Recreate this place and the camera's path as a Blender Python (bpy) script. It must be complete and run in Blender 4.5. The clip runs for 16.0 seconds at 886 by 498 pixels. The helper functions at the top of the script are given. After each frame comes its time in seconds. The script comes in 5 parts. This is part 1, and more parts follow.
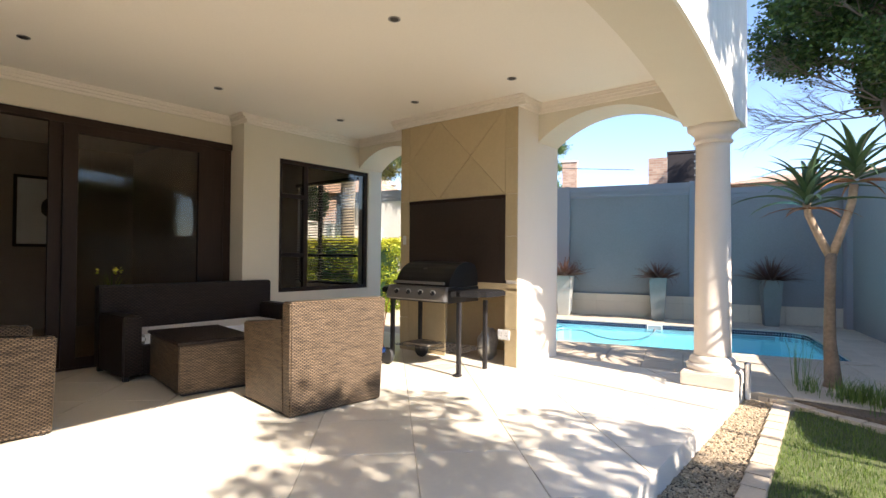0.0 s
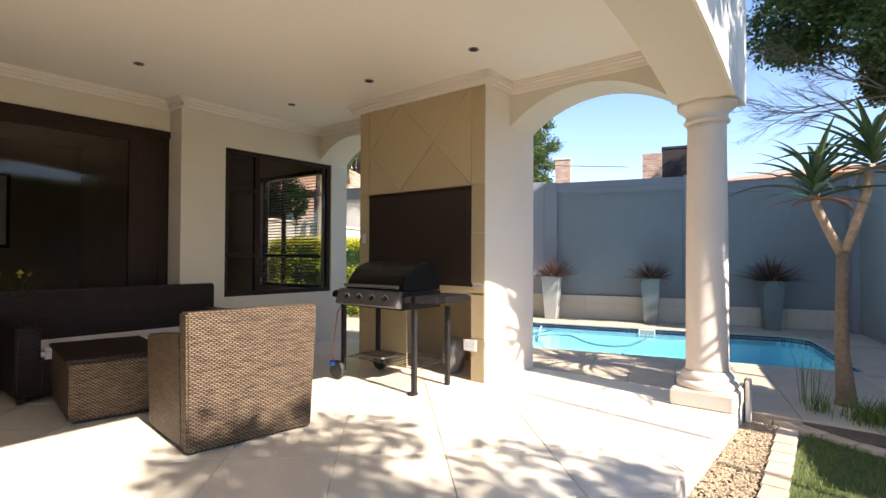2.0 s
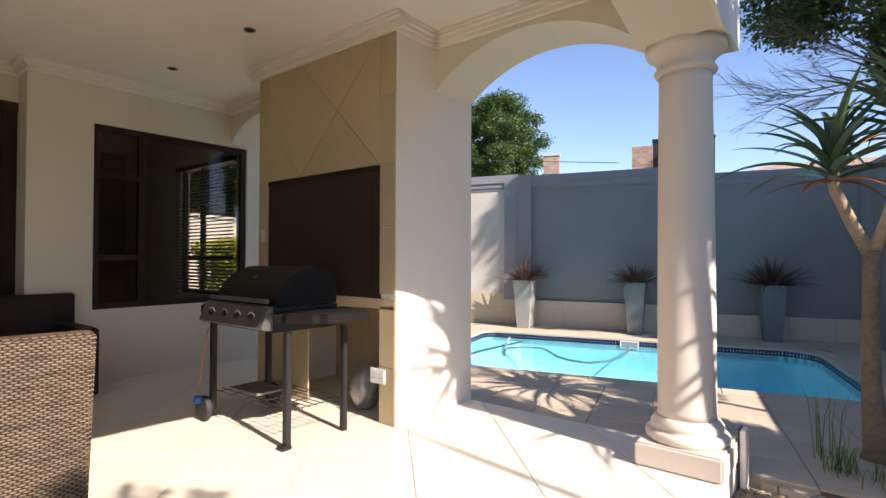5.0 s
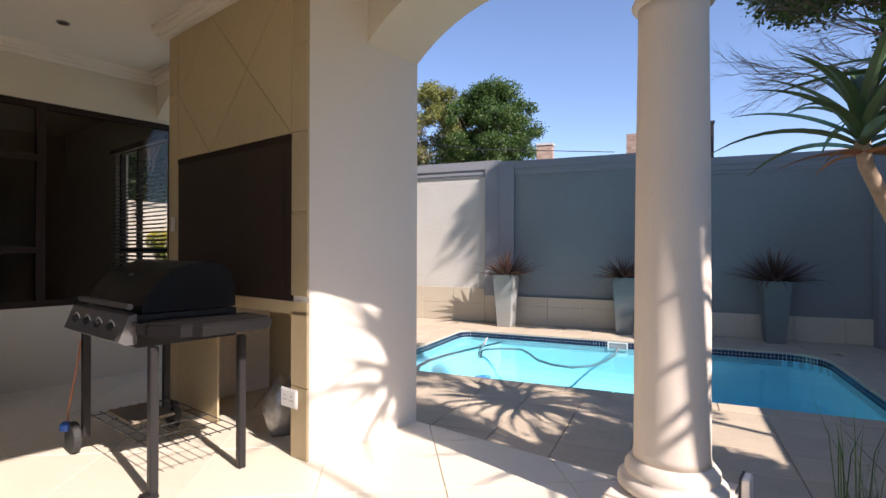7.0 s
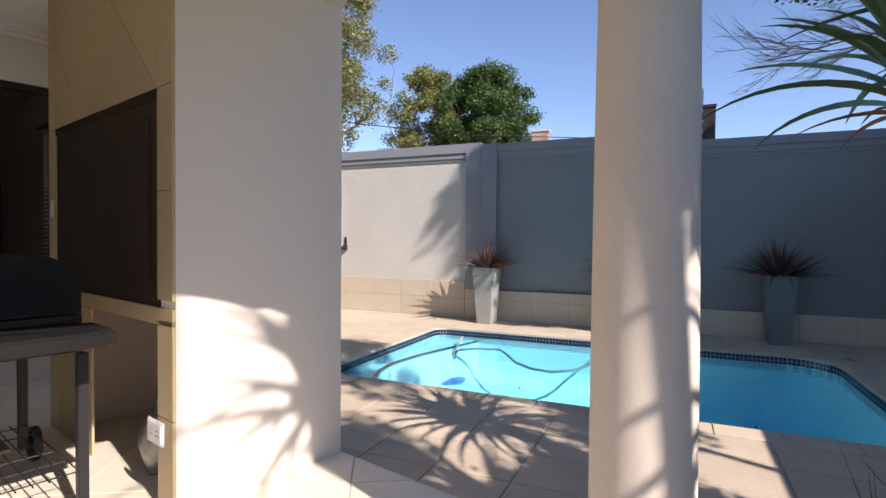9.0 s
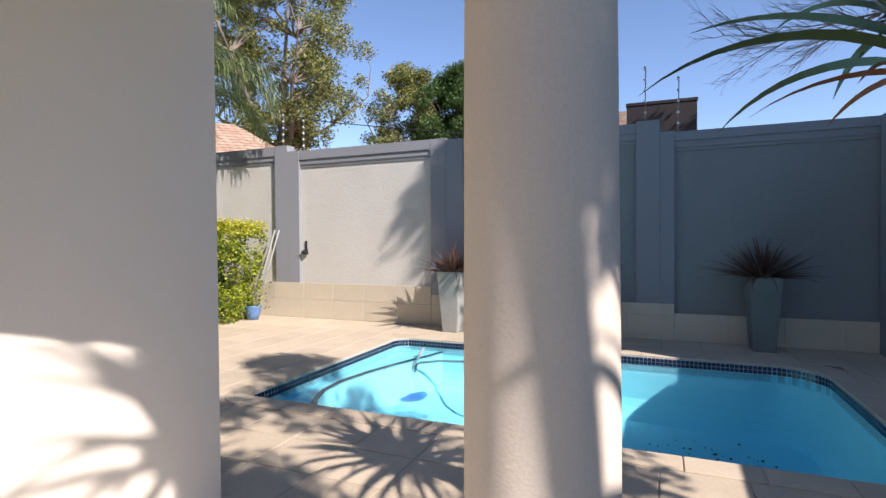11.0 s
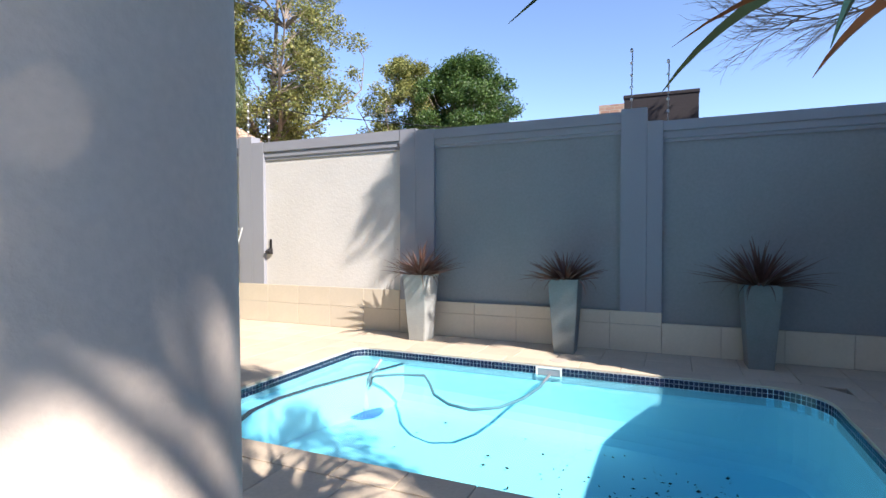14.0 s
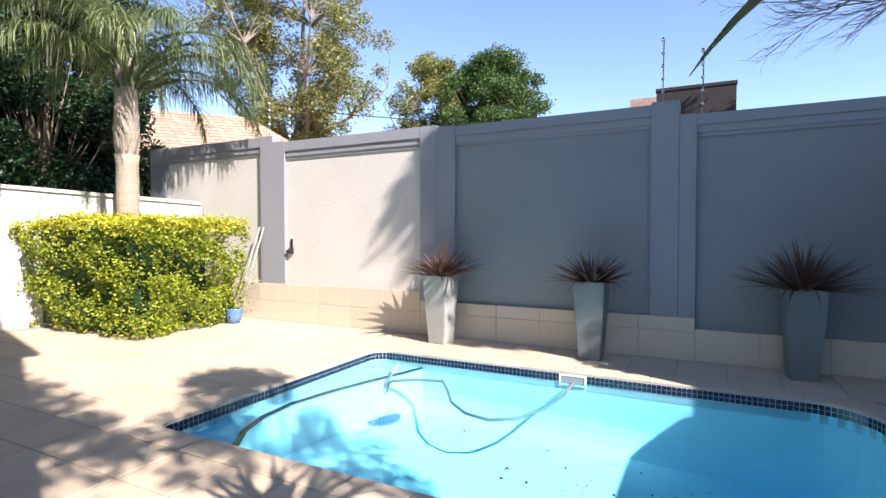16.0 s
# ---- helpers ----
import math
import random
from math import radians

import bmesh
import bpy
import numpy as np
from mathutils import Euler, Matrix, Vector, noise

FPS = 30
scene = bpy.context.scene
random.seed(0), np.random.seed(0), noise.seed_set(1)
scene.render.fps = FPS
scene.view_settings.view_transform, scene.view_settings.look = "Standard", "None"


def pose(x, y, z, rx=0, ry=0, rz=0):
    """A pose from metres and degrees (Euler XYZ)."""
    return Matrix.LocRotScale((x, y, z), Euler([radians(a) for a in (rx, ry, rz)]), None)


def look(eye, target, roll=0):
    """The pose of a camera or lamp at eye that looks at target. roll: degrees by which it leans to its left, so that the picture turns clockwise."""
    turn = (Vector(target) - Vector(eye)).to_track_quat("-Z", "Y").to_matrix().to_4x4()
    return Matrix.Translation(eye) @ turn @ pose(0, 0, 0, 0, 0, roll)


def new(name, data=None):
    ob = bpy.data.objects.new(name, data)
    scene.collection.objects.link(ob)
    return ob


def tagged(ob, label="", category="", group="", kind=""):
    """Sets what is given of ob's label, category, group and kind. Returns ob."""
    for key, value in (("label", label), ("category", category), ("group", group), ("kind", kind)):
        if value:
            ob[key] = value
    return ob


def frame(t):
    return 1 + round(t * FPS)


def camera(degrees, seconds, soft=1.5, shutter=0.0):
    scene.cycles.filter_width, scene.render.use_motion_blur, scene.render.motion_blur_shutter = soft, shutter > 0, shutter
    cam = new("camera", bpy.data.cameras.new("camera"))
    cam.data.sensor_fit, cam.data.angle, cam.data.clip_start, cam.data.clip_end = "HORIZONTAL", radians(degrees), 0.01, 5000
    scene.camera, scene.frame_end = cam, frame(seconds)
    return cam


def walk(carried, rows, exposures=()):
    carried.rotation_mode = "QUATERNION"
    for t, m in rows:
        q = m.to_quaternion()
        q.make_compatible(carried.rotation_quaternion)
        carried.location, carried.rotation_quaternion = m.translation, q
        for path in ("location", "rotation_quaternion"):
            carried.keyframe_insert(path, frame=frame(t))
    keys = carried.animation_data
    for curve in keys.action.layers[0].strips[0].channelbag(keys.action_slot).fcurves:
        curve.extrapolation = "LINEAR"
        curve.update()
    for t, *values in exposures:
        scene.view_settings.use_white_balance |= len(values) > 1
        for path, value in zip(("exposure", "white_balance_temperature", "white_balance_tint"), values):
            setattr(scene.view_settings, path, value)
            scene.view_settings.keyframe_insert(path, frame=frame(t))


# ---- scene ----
cam = camera(80.8, 16.0, soft=1.5)
PATH = [
    (0, (-0.055, 0.344, 1.312), (-1.322, 1.892, 1.337), 0.49),
    (0.5, (-0.071, 0.559, 1.314), (-1.338, 2.106, 1.337), 0.31),
    (1, (-0.116, 0.770, 1.316), (-1.381, 2.318, 1.335), 0.32),
    (1.5, (-0.168, 0.984, 1.317), (-1.429, 2.537, 1.341), 0.29),
    (2, (-0.210, 1.209, 1.305), (-1.471, 2.761, 1.332), 0.29),
    (2.5, (-0.240, 1.455, 1.305), (-1.499, 3.008, 1.333), 0.29),
    (3, (-0.277, 1.710, 1.299), (-1.537, 3.263, 1.329), 0.19),
    (3.5, (-0.313, 1.982, 1.311), (-1.571, 3.537, 1.340), 0.19),
    (4, (-0.342, 2.234, 1.310), (-1.600, 3.789, 1.341), 0.17),
    (6.5, (-0.566, 3.446, 1.328), (-1.819, 5.005, 1.353), 0.20),
    (7, (-0.600, 3.667, 1.315), (-1.853, 5.225, 1.318), 0.20),
    (7.5, (-0.637, 3.889, 1.320), (-1.892, 5.445, 1.300), 0.31),
    (8, (-0.675, 4.092, 1.321), (-1.928, 5.650, 1.282), 0.40),
    (8.5, (-0.704, 4.330, 1.333), (-1.957, 5.888, 1.296), 0.45),
    (9, (-0.743, 4.542, 1.327), (-1.999, 6.098, 1.290), 0.41),
    (11.5, (-0.776, 5.480, 1.370), (-1.999, 7.062, 1.334), -0.44),
    (12, (-0.759, 5.658, 1.366), (-1.983, 7.239, 1.332), -0.23),
    (12.5, (-0.745, 5.826, 1.367), (-1.972, 7.405, 1.333), -0.20),
    (13, (-0.728, 5.973, 1.372), (-1.961, 7.548, 1.334), -0.07),
    (13.5, (-0.734, 6.111, 1.385), (-1.977, 7.678, 1.342), -0.08),
    (14, (-0.748, 6.228, 1.396), (-2.000, 7.786, 1.350), -0.05),
    (14.5, (-0.760, 6.319, 1.404), (-2.026, 7.866, 1.357), -0.08),
    (15, (-0.778, 6.396, 1.415), (-2.064, 7.927, 1.362), -0.10),
    (15.5, (-0.802, 6.448, 1.424), (-2.112, 7.958, 1.369), -0.07),
    (16, (-0.804, 6.483, 1.432), (-2.141, 7.969, 1.377), -0.06),
]

EXPOSURES = [(0.0, 1.68, 6600, 15), (3.5, 1.26, 6650, 19), (7.0, 0.92, 6500, 21), (9.0, 0.78, 6450, 21), (12.5, 0.92, 6350, 17), (14.0, 1.28, 6350, 17), (16.0, 1.42, 6450, 20)]
walk(cam, [(t, look(eye, target, roll)) for t, eye, target, roll in PATH], EXPOSURES)

# ---- world and sun ----
SUN_ELEV, SUN_AZ = radians(39.5), math.atan2(-0.139, 0.99)
w = bpy.data.worlds.new("sky")
scene.world = w
w.use_nodes = True
nt = w.node_tree
sky = nt.nodes.new("ShaderNodeTexSky")
sky.sky_type = "NISHITA"
sky.sun_disc = False
sky.sun_elevation = SUN_ELEV
sky.sun_rotation = math.pi / 2 - SUN_AZ
sky.altitude = 1500
sky.air_density, sky.dust_density, sky.ozone_density = 1.0, 0.1, 2.5
bgn = nt.nodes["Background"]
bgn.inputs["Strength"].default_value = 0.118
nt.links.new(sky.outputs[0], bgn.inputs["Color"])
sun = new("sun", bpy.data.lights.new("sun", "SUN"))
sun.data.energy, sun.data.angle, sun.data.color = 4.6, radians(0.53), (1.0, 0.93, 0.82)
sun_from = Vector((math.cos(SUN_ELEV) * math.cos(SUN_AZ), math.cos(SUN_ELEV) * math.sin(SUN_AZ), math.sin(SUN_ELEV)))
sun.matrix_world = look(sun_from * 30, (0, 0, 0))

# ---- materials ----
def mat(name, color, rough=0.7, metal=0.0, vary=0.15, scale=3.0, fine=60.0, bump=0.1, spec=0.5, dist=0.01, streak=None, island=0.0):
    """A procedural surface: two scales of colour variation and fine relief."""
    m = bpy.data.materials.new(name)
    m.use_nodes = True
    t = m.node_tree
    b = t.nodes["Principled BSDF"]
    b.inputs["Metallic"].default_value = metal
    b.inputs["Specular IOR Level"].default_value = spec
    co = t.nodes.new("ShaderNodeTexCoord")
    mp = t.nodes.new("ShaderNodeMapping")
    t.links.new(co.outputs["Object"], mp.inputs["Vector"])
    if streak:
        mp.inputs["Scale"].default_value = streak
    n1 = t.nodes.new("ShaderNodeTexNoise")
    n1.inputs["Scale"].default_value, n1.inputs["Detail"].default_value = scale, 4
    n2 = t.nodes.new("ShaderNodeTexNoise")
    n2.inputs["Scale"].default_value, n2.inputs["Detail"].default_value = fine, 3
    for n in (n1, n2):
        t.links.new(mp.outputs[0], n.inputs["Vector"])
    add = t.nodes.new("ShaderNodeMath")
    add.operation = "ADD"
    t.links.new(n1.outputs["Fac"], add.inputs[0])
    t.links.new(n2.outputs["Fac"], add.inputs[1])
    r = t.nodes.new("ShaderNodeMapRange")
    r.inputs["From Min"].default_value, r.inputs["From Max"].default_value = 0.6, 1.4
    r.inputs["To Min"].default_value, r.inputs["To Max"].default_value = 1 - vary, 1 + vary * 0.6
    t.links.new(add.outputs[0], r.inputs["Value"])
    last = r.outputs[0]
    if island:
        inf = t.nodes.new("ShaderNodeObjectInfo")
        r2 = t.nodes.new("ShaderNodeMapRange")
        r2.inputs["To Min"].default_value, r2.inputs["To Max"].default_value = 1 - island, 1 + island
        t.links.new(inf.outputs["Random"], r2.inputs["Value"])
        mm = t.nodes.new("ShaderNodeMath")
        mm.operation = "MULTIPLY"
        t.links.new(last, mm.inputs[0])
        t.links.new(r2.outputs[0], mm.inputs[1])
        last = mm.outputs[0]
    v = t.nodes.new("ShaderNodeVectorMath")
    v.operation = "SCALE"
    v.inputs[0].default_value = color
    t.links.new(last, v.inputs["Scale"])
    t.links.new(v.outputs[0], b.inputs["Base Color"])
    rr = t.nodes.new("ShaderNodeMapRange")
    rr.inputs["To Min"].default_value, rr.inputs["To Max"].default_value = max(rough - 0.1, 0.03), min(rough + 0.1, 1)
    t.links.new(n1.outputs["Fac"], rr.inputs["Value"])
    t.links.new(rr.outputs[0], b.inputs["Roughness"])
    if bump:
        bp = t.nodes.new("ShaderNodeBump")
        bp.inputs["Strength"].default_value, bp.inputs["Distance"].default_value = bump, dist
        t.links.new(n2.outputs["Fac"], bp.inputs["Height"])
        t.links.new(bp.outputs[0], b.inputs["Normal"])
    return m


def leaf_mat(name, dark, light, rough=0.45, trans=0.3):
    """Leaves whose colour varies from one to the next."""
    m = bpy.data.materials.new(name)
    m.use_nodes = True
    t = m.node_tree
    b = t.nodes["Principled BSDF"]
    g = t.nodes.new("ShaderNodeNewGeometry")
    c = t.nodes.new("ShaderNodeValToRGB")
    c.color_ramp.elements[0].color = (*dark, 1)
    c.color_ramp.elements[1].color = (*light, 1)
    t.links.new(g.outputs["Random Per Island"], c.inputs["Fac"])
    t.links.new(c.outputs[0], b.inputs["Base Color"])
    b.inputs["Roughness"].default_value = rough
    tr = t.nodes.new("ShaderNodeBsdfTranslucent")
    t.links.new(c.outputs[0], tr.inputs["Color"])
    mx = t.nodes.new("ShaderNodeMixShader")
    mx.inputs[0].default_value = trans
    t.links.new(b.outputs[0], mx.inputs[1])
    t.links.new(tr.outputs[0], mx.inputs[2])
    t.links.new(mx.outputs[0], t.nodes["Material Output"].inputs["Surface"])
    return m


def glass_mat(name, tint, ior=1.5):
    """A thin pane: clear by its tint, with a mirror's gloss at a slant."""
    m = bpy.data.materials.new(name)
    m.use_nodes = True
    t = m.node_tree
    t.nodes.remove(t.nodes["Principled BSDF"])
    tr = t.nodes.new("ShaderNodeBsdfTransparent")
    tr.inputs["Color"].default_value = (*tint, 1)
    gl = t.nodes.new("ShaderNodeBsdfGlossy")
    gl.inputs["Roughness"].default_value = 0.01
    fr = t.nodes.new("ShaderNodeFresnel")
    fr.inputs["IOR"].default_value = ior
    mx = t.nodes.new("ShaderNodeMixShader")
    t.links.new(fr.outputs[0], mx.inputs[0])
    t.links.new(tr.outputs[0], mx.inputs[1])
    t.links.new(gl.outputs[0], mx.inputs[2])
    t.links.new(mx.outputs[0], t.nodes["Material Output"].inputs["Surface"])
    return m


def weave_mat(name, dark, light, pitch=0.024):
    """Wicker: flat strands that go over and under one another."""
    m = bpy.data.materials.new(name)
    m.use_nodes = True
    t = m.node_tree
    b = t.nodes["Principled BSDF"]
    co = t.nodes.new("ShaderNodeTexCoord")
    sp = t.nodes.new("ShaderNodeSeparateXYZ")
    t.links.new(co.outputs["Object"], sp.inputs[0])

    def math_node(op, a, c=None, d=None):
        n = t.nodes.new("ShaderNodeMath")
        n.operation = op
        for i, x in enumerate((a, c, d)):
            if x is None:
                continue
            if isinstance(x, (int, float)):
                n.inputs[i].default_value = x
            else:
                t.links.new(x, n.inputs[i])
        return n.outputs[0]

    along = math_node("ADD", sp.outputs["X"], sp.outputs["Y"])
    row = math_node("MULTIPLY", sp.outputs["Z"], 1 / (pitch * 0.72))
    col = math_node("MULTIPLY", along, 1 / pitch)
    par = math_node("FLOORED_MODULO", math_node("FLOOR", row), 2.0)
    shifted = math_node("ADD", col, par)
    u = math_node("FRACT", math_node("MULTIPLY", shifted, 0.5))
    v = math_node("FRACT", row)
    hu = math_node("SINE", math_node("MULTIPLY", u, math.pi))
    hv = math_node("SINE", math_node("MULTIPLY", v, math.pi))
    h = math_node("MULTIPLY", math_node("POWER", hu, 0.7), math_node("POWER", hv, 0.5))
    ns = t.nodes.new("ShaderNodeTexNoise")
    ns.inputs["Scale"].default_value = 14
    mp = t.nodes.new("ShaderNodeMapping")
    mp.inputs["Scale"].default_value = (0.7, 0.7, 5)
    t.links.new(co.outputs["Object"], mp.inputs["Vector"])
    t.links.new(mp.outputs[0], ns.inputs["Vector"])
    f = math_node("MULTIPLY", h, math_node("MULTIPLY_ADD", ns.outputs["Fac"], 1.7, 0.0))
    c = t.nodes.new("ShaderNodeValToRGB")
    c.color_ramp.elements[0].color = (*dark, 1)
    c.color_ramp.elements[1].color = (*light, 1)
    c.color_ramp.elements[0].position, c.color_ramp.elements[1].position = 0.15, 0.95
    t.links.new(f, c.inputs["Fac"])
    t.links.new(c.outputs[0], b.inputs["Base Color"])
    b.inputs["Roughness"].default_value = 0.5
    b.inputs["Specular IOR Level"].default_value = 0.3
    bp = t.nodes.new("ShaderNodeBump")
    bp.inputs["Strength"].default_value, bp.inputs["Distance"].default_value = 0.9, 0.004
    t.links.new(h, bp.inputs["Height"])
    t.links.new(bp.outputs[0], b.inputs["Normal"])
    return m


WALL = mat("cream_paint", (0.70, 0.635, 0.515), 0.8, vary=0.05, scale=1.2, fine=90, bump=0.12, dist=0.002)
WHITE = mat("white_plaster", (0.83, 0.76, 0.67), 0.8, vary=0.05, scale=1.5, fine=110, bump=0.2, dist=0.002)
CEIL = mat("ceiling_paint", (0.80, 0.74, 0.65), 0.85, vary=0.03, scale=1.0, fine=40, bump=0.02)
TEXWALL = mat("combed_plaster", (0.80, 0.77, 0.70), 0.85, vary=0.1, scale=2, fine=14, bump=0.8, dist=0.012, streak=(3, 3, 0.25))
# wall in shade: the bluish shade is put into this colour
SHADEWALL = mat("shaded_blue_paint", (0.235, 0.25, 0.258), 0.85, vary=0.12, scale=1.1, fine=30, bump=0.4, dist=0.004)
GREYPIER = mat("grey_paint", (0.26, 0.27, 0.30), 0.85, vary=0.06, scale=0.8, fine=60, bump=0.2, dist=0.003)
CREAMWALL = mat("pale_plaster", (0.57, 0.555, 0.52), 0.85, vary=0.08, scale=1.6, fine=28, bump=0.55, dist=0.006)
PORCELAIN = mat("cream_tile", (0.72, 0.65, 0.53), 0.35, vary=0.06, scale=1.3, fine=25, bump=0.01, island=0.03)
JOINT = mat("tile_joint", (0.60, 0.53, 0.42), 0.9, bump=0.1)
GROUT = mat("grout", (0.36, 0.31, 0.24), 0.9, bump=0.1)
DECK = mat("deck_paver", (0.53, 0.44, 0.33), 0.75, vary=0.14, scale=2.2, fine=45, bump=0.2, dist=0.003, island=0.07)
SAND = mat("sand_stone_tile", (0.50, 0.39, 0.23), 0.55, vary=0.08, scale=1.5, fine=30, bump=0.03, island=0.05)
PLINTH = mat("plinth_tile", (0.56, 0.50, 0.40), 0.5, vary=0.07, scale=2, fine=30, bump=0.03, island=0.04)
COLUMN = mat("column_stone", (0.70, 0.61, 0.52), 0.8, vary=0.08, scale=2.5, fine=120, bump=0.3, dist=0.003)
DARKWOOD = mat("dark_frame", (0.030, 0.017, 0.012), 0.5, spec=0.25, vary=0.3, scale=3, fine=40, bump=0.05, streak=(8, 8, 1))
BLACK = mat("black_enamel", (0.02, 0.02, 0.021), 0.35, vary=0.2, bump=0.02)
GREYMETAL = mat("grey_painted_steel", (0.022, 0.020, 0.021), 0.45, spec=0.35, metal=0.0, vary=0.15, bump=0.02)
STEEL = mat("brushed_steel", (0.27, 0.26, 0.255), 0.36, metal=0.7, vary=0.1, fine=200, bump=0.02)
SOOT = mat("sooty_steel", (0.035, 0.022, 0.016), 0.5, vary=0.3, bump=0.05)
CLOTH = mat("white_cushion", (0.72, 0.70, 0.68), 0.9, vary=0.05, fine=150, bump=0.1)
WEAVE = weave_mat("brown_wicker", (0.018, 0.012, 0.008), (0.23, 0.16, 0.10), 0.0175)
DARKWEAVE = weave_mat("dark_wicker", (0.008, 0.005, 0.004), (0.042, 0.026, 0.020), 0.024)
ROOM = mat("room_wall", (0.34, 0.27, 0.21), 0.9, bump=0)
ROOMFLOOR = mat("room_floor", (0.30, 0.24, 0.18), 0.5, bump=0)
PANE = glass_mat("tinted_pane", (0.80, 0.78, 0.74), 1.36)
BLIND = mat("blind_slat", (0.10, 0.08, 0.07), 0.5, bump=0)
POOLIN = mat("pool_plaster", (0.62, 0.88, 0.92), 0.7, vary=0.05, scale=2, fine=40, bump=0.05)
MOSAIC = mat("navy_mosaic", (0.010, 0.018, 0.05), 0.15, vary=0.4, scale=9, fine=25, bump=0)
MGROUT = mat("mosaic_grout", (0.55, 0.58, 0.60), 0.8, bump=0)
COPING = mat("coping_edge", (0.62, 0.60, 0.56), 0.8, vary=0.2, scale=6, fine=60, bump=0.3)
# blue-grey pots, with the shade by the wall worked into the colour
POTSHADE = mat("shaded_blue_grey_pot", (0.175, 0.20, 0.205), 0.6, vary=0.2, scale=4, fine=50, bump=0.2, dist=0.003)
BLUEGLAZE = mat("pale_blue_glaze", (0.12, 0.24, 0.48), 0.35, vary=0.25, bump=0.05)
BEDSOIL = mat("bed_soil", (0.15, 0.11, 0.075), 0.95, vary=0.5, scale=6, fine=45, bump=0.8, dist=0.02)
SHELF = mat("dark_side_shelf", (0.012, 0.011, 0.011), 0.5, spec=0.25, vary=0.2, bump=0.03)
LIDBLACK = mat("black_lid", (0.009, 0.009, 0.010), 0.42, spec=0.3, vary=0.25, bump=0.03)
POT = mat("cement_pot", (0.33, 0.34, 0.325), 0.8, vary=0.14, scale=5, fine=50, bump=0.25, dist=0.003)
SOIL = mat("soil", (0.07, 0.05, 0.035), 0.95, vary=0.3, fine=40, bump=0.8, dist=0.02)
FLAX = leaf_mat("bronze_flax", (0.07, 0.035, 0.03), (0.24, 0.13, 0.09), trans=0.15)
HEDGE = leaf_mat("hedge_leaf", (0.05, 0.12, 0.010), (0.44, 0.48, 0.04))
HEDGETOP = leaf_mat("hedge_new_leaf", (0.30, 0.36, 0.03), (0.62, 0.56, 0.05))
TREE_A = leaf_mat("tree_leaf", (0.02, 0.06, 0.012), (0.12, 0.20, 0.045))
TREE_B = leaf_mat("olive_leaf", (0.08, 0.11, 0.03), (0.36, 0.35, 0.10))
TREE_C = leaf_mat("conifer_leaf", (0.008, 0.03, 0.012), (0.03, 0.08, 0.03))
PALM = leaf_mat("palm_leaf", (0.04, 0.085, 0.03), (0.26, 0.31, 0.12), rough=0.35)
ALOE = leaf_mat("aloe_leaf", (0.04, 0.09, 0.04), (0.12, 0.18, 0.08), rough=0.35, trans=0.05)
DRYLEAF = leaf_mat("dry_aloe_leaf", (0.20, 0.07, 0.03), (0.45, 0.22, 0.08), trans=0.1)
def course_mat(name, a, b, joint, length, height):
    """Small courses, far off: bricks or roof tiles that vary from one to the next."""
    m = mat(name, a, 0.9, vary=0.3, scale=4, fine=40, bump=0)
    t = m.node_tree
    pb = t.nodes["Principled BSDF"]
    co = t.nodes.new("ShaderNodeTexCoord")
    sp = t.nodes.new("ShaderNodeSeparateXYZ")
    ad = t.nodes.new("ShaderNodeMath")
    cb = t.nodes.new("ShaderNodeCombineXYZ")
    br = t.nodes.new("ShaderNodeTexBrick")
    t.links.new(co.outputs["Object"], sp.inputs[0])
    t.links.new(sp.outputs["X"], ad.inputs[0])
    t.links.new(sp.outputs["Y"], ad.inputs[1])
    t.links.new(ad.outputs[0], cb.inputs["X"])
    t.links.new(sp.outputs["Z"], cb.inputs["Y"])
    t.links.new(cb.outputs[0], br.inputs["Vector"])
    br.inputs["Color1"].default_value, br.inputs["Color2"].default_value, br.inputs["Mortar"].default_value = (*a, 1), (*b, 1), (*joint, 1)
    br.inputs["Scale"].default_value = 1.0
    br.inputs["Brick Width"].default_value, br.inputs["Row Height"].default_value, br.inputs["Mortar Size"].default_value = length, height, height * 0.12
    t.links.new(br.outputs["Color"], pb.inputs["Base Color"])
    bp = t.nodes.new("ShaderNodeBump")
    bp.inputs["Strength"].default_value, bp.inputs["Distance"].default_value, bp.invert = 0.8, 0.02, True
    t.links.new(br.outputs["Fac"], bp.inputs["Height"])
    t.links.new(bp.outputs[0], pb.inputs["Normal"])
    return m


BARK = mat("bark", (0.26, 0.21, 0.16), 0.9, vary=0.3, scale=5, fine=30, bump=0.8, dist=0.02, streak=(3, 3, 1))
# darker copy of the aloe bark for the trunk below, which lies in shade
ALOESHADE = mat("shaded_aloe_bark", (0.24, 0.165, 0.11), 0.85, vary=0.4, scale=6, fine=30, bump=0.6, dist=0.012)
ALOEBARK = mat("aloe_bark", (0.42, 0.30, 0.20), 0.8, vary=0.35, scale=6, fine=30, bump=0.5, dist=0.01)
PALMBARK = mat("palm_bark", (0.40, 0.34, 0.27), 0.9, vary=0.25, scale=3, fine=20, bump=0.7, dist=0.02, streak=(1, 1, 8))
GRASSM = leaf_mat("grass_blade", (0.05, 0.11, 0.02), (0.20, 0.28, 0.05))
LAWN = mat("lawn_soil", (0.10, 0.12, 0.04), 0.95, vary=0.4, scale=4, fine=60, bump=0.6, dist=0.02)
PEBBLE = mat("pebble", (0.42, 0.33, 0.22), 0.85, vary=0.55, scale=20, fine=90, bump=0.2)
EARTH = mat("earth", (0.22, 0.18, 0.13), 0.95, vary=0.3, scale=1.5, fine=20, bump=0.4)
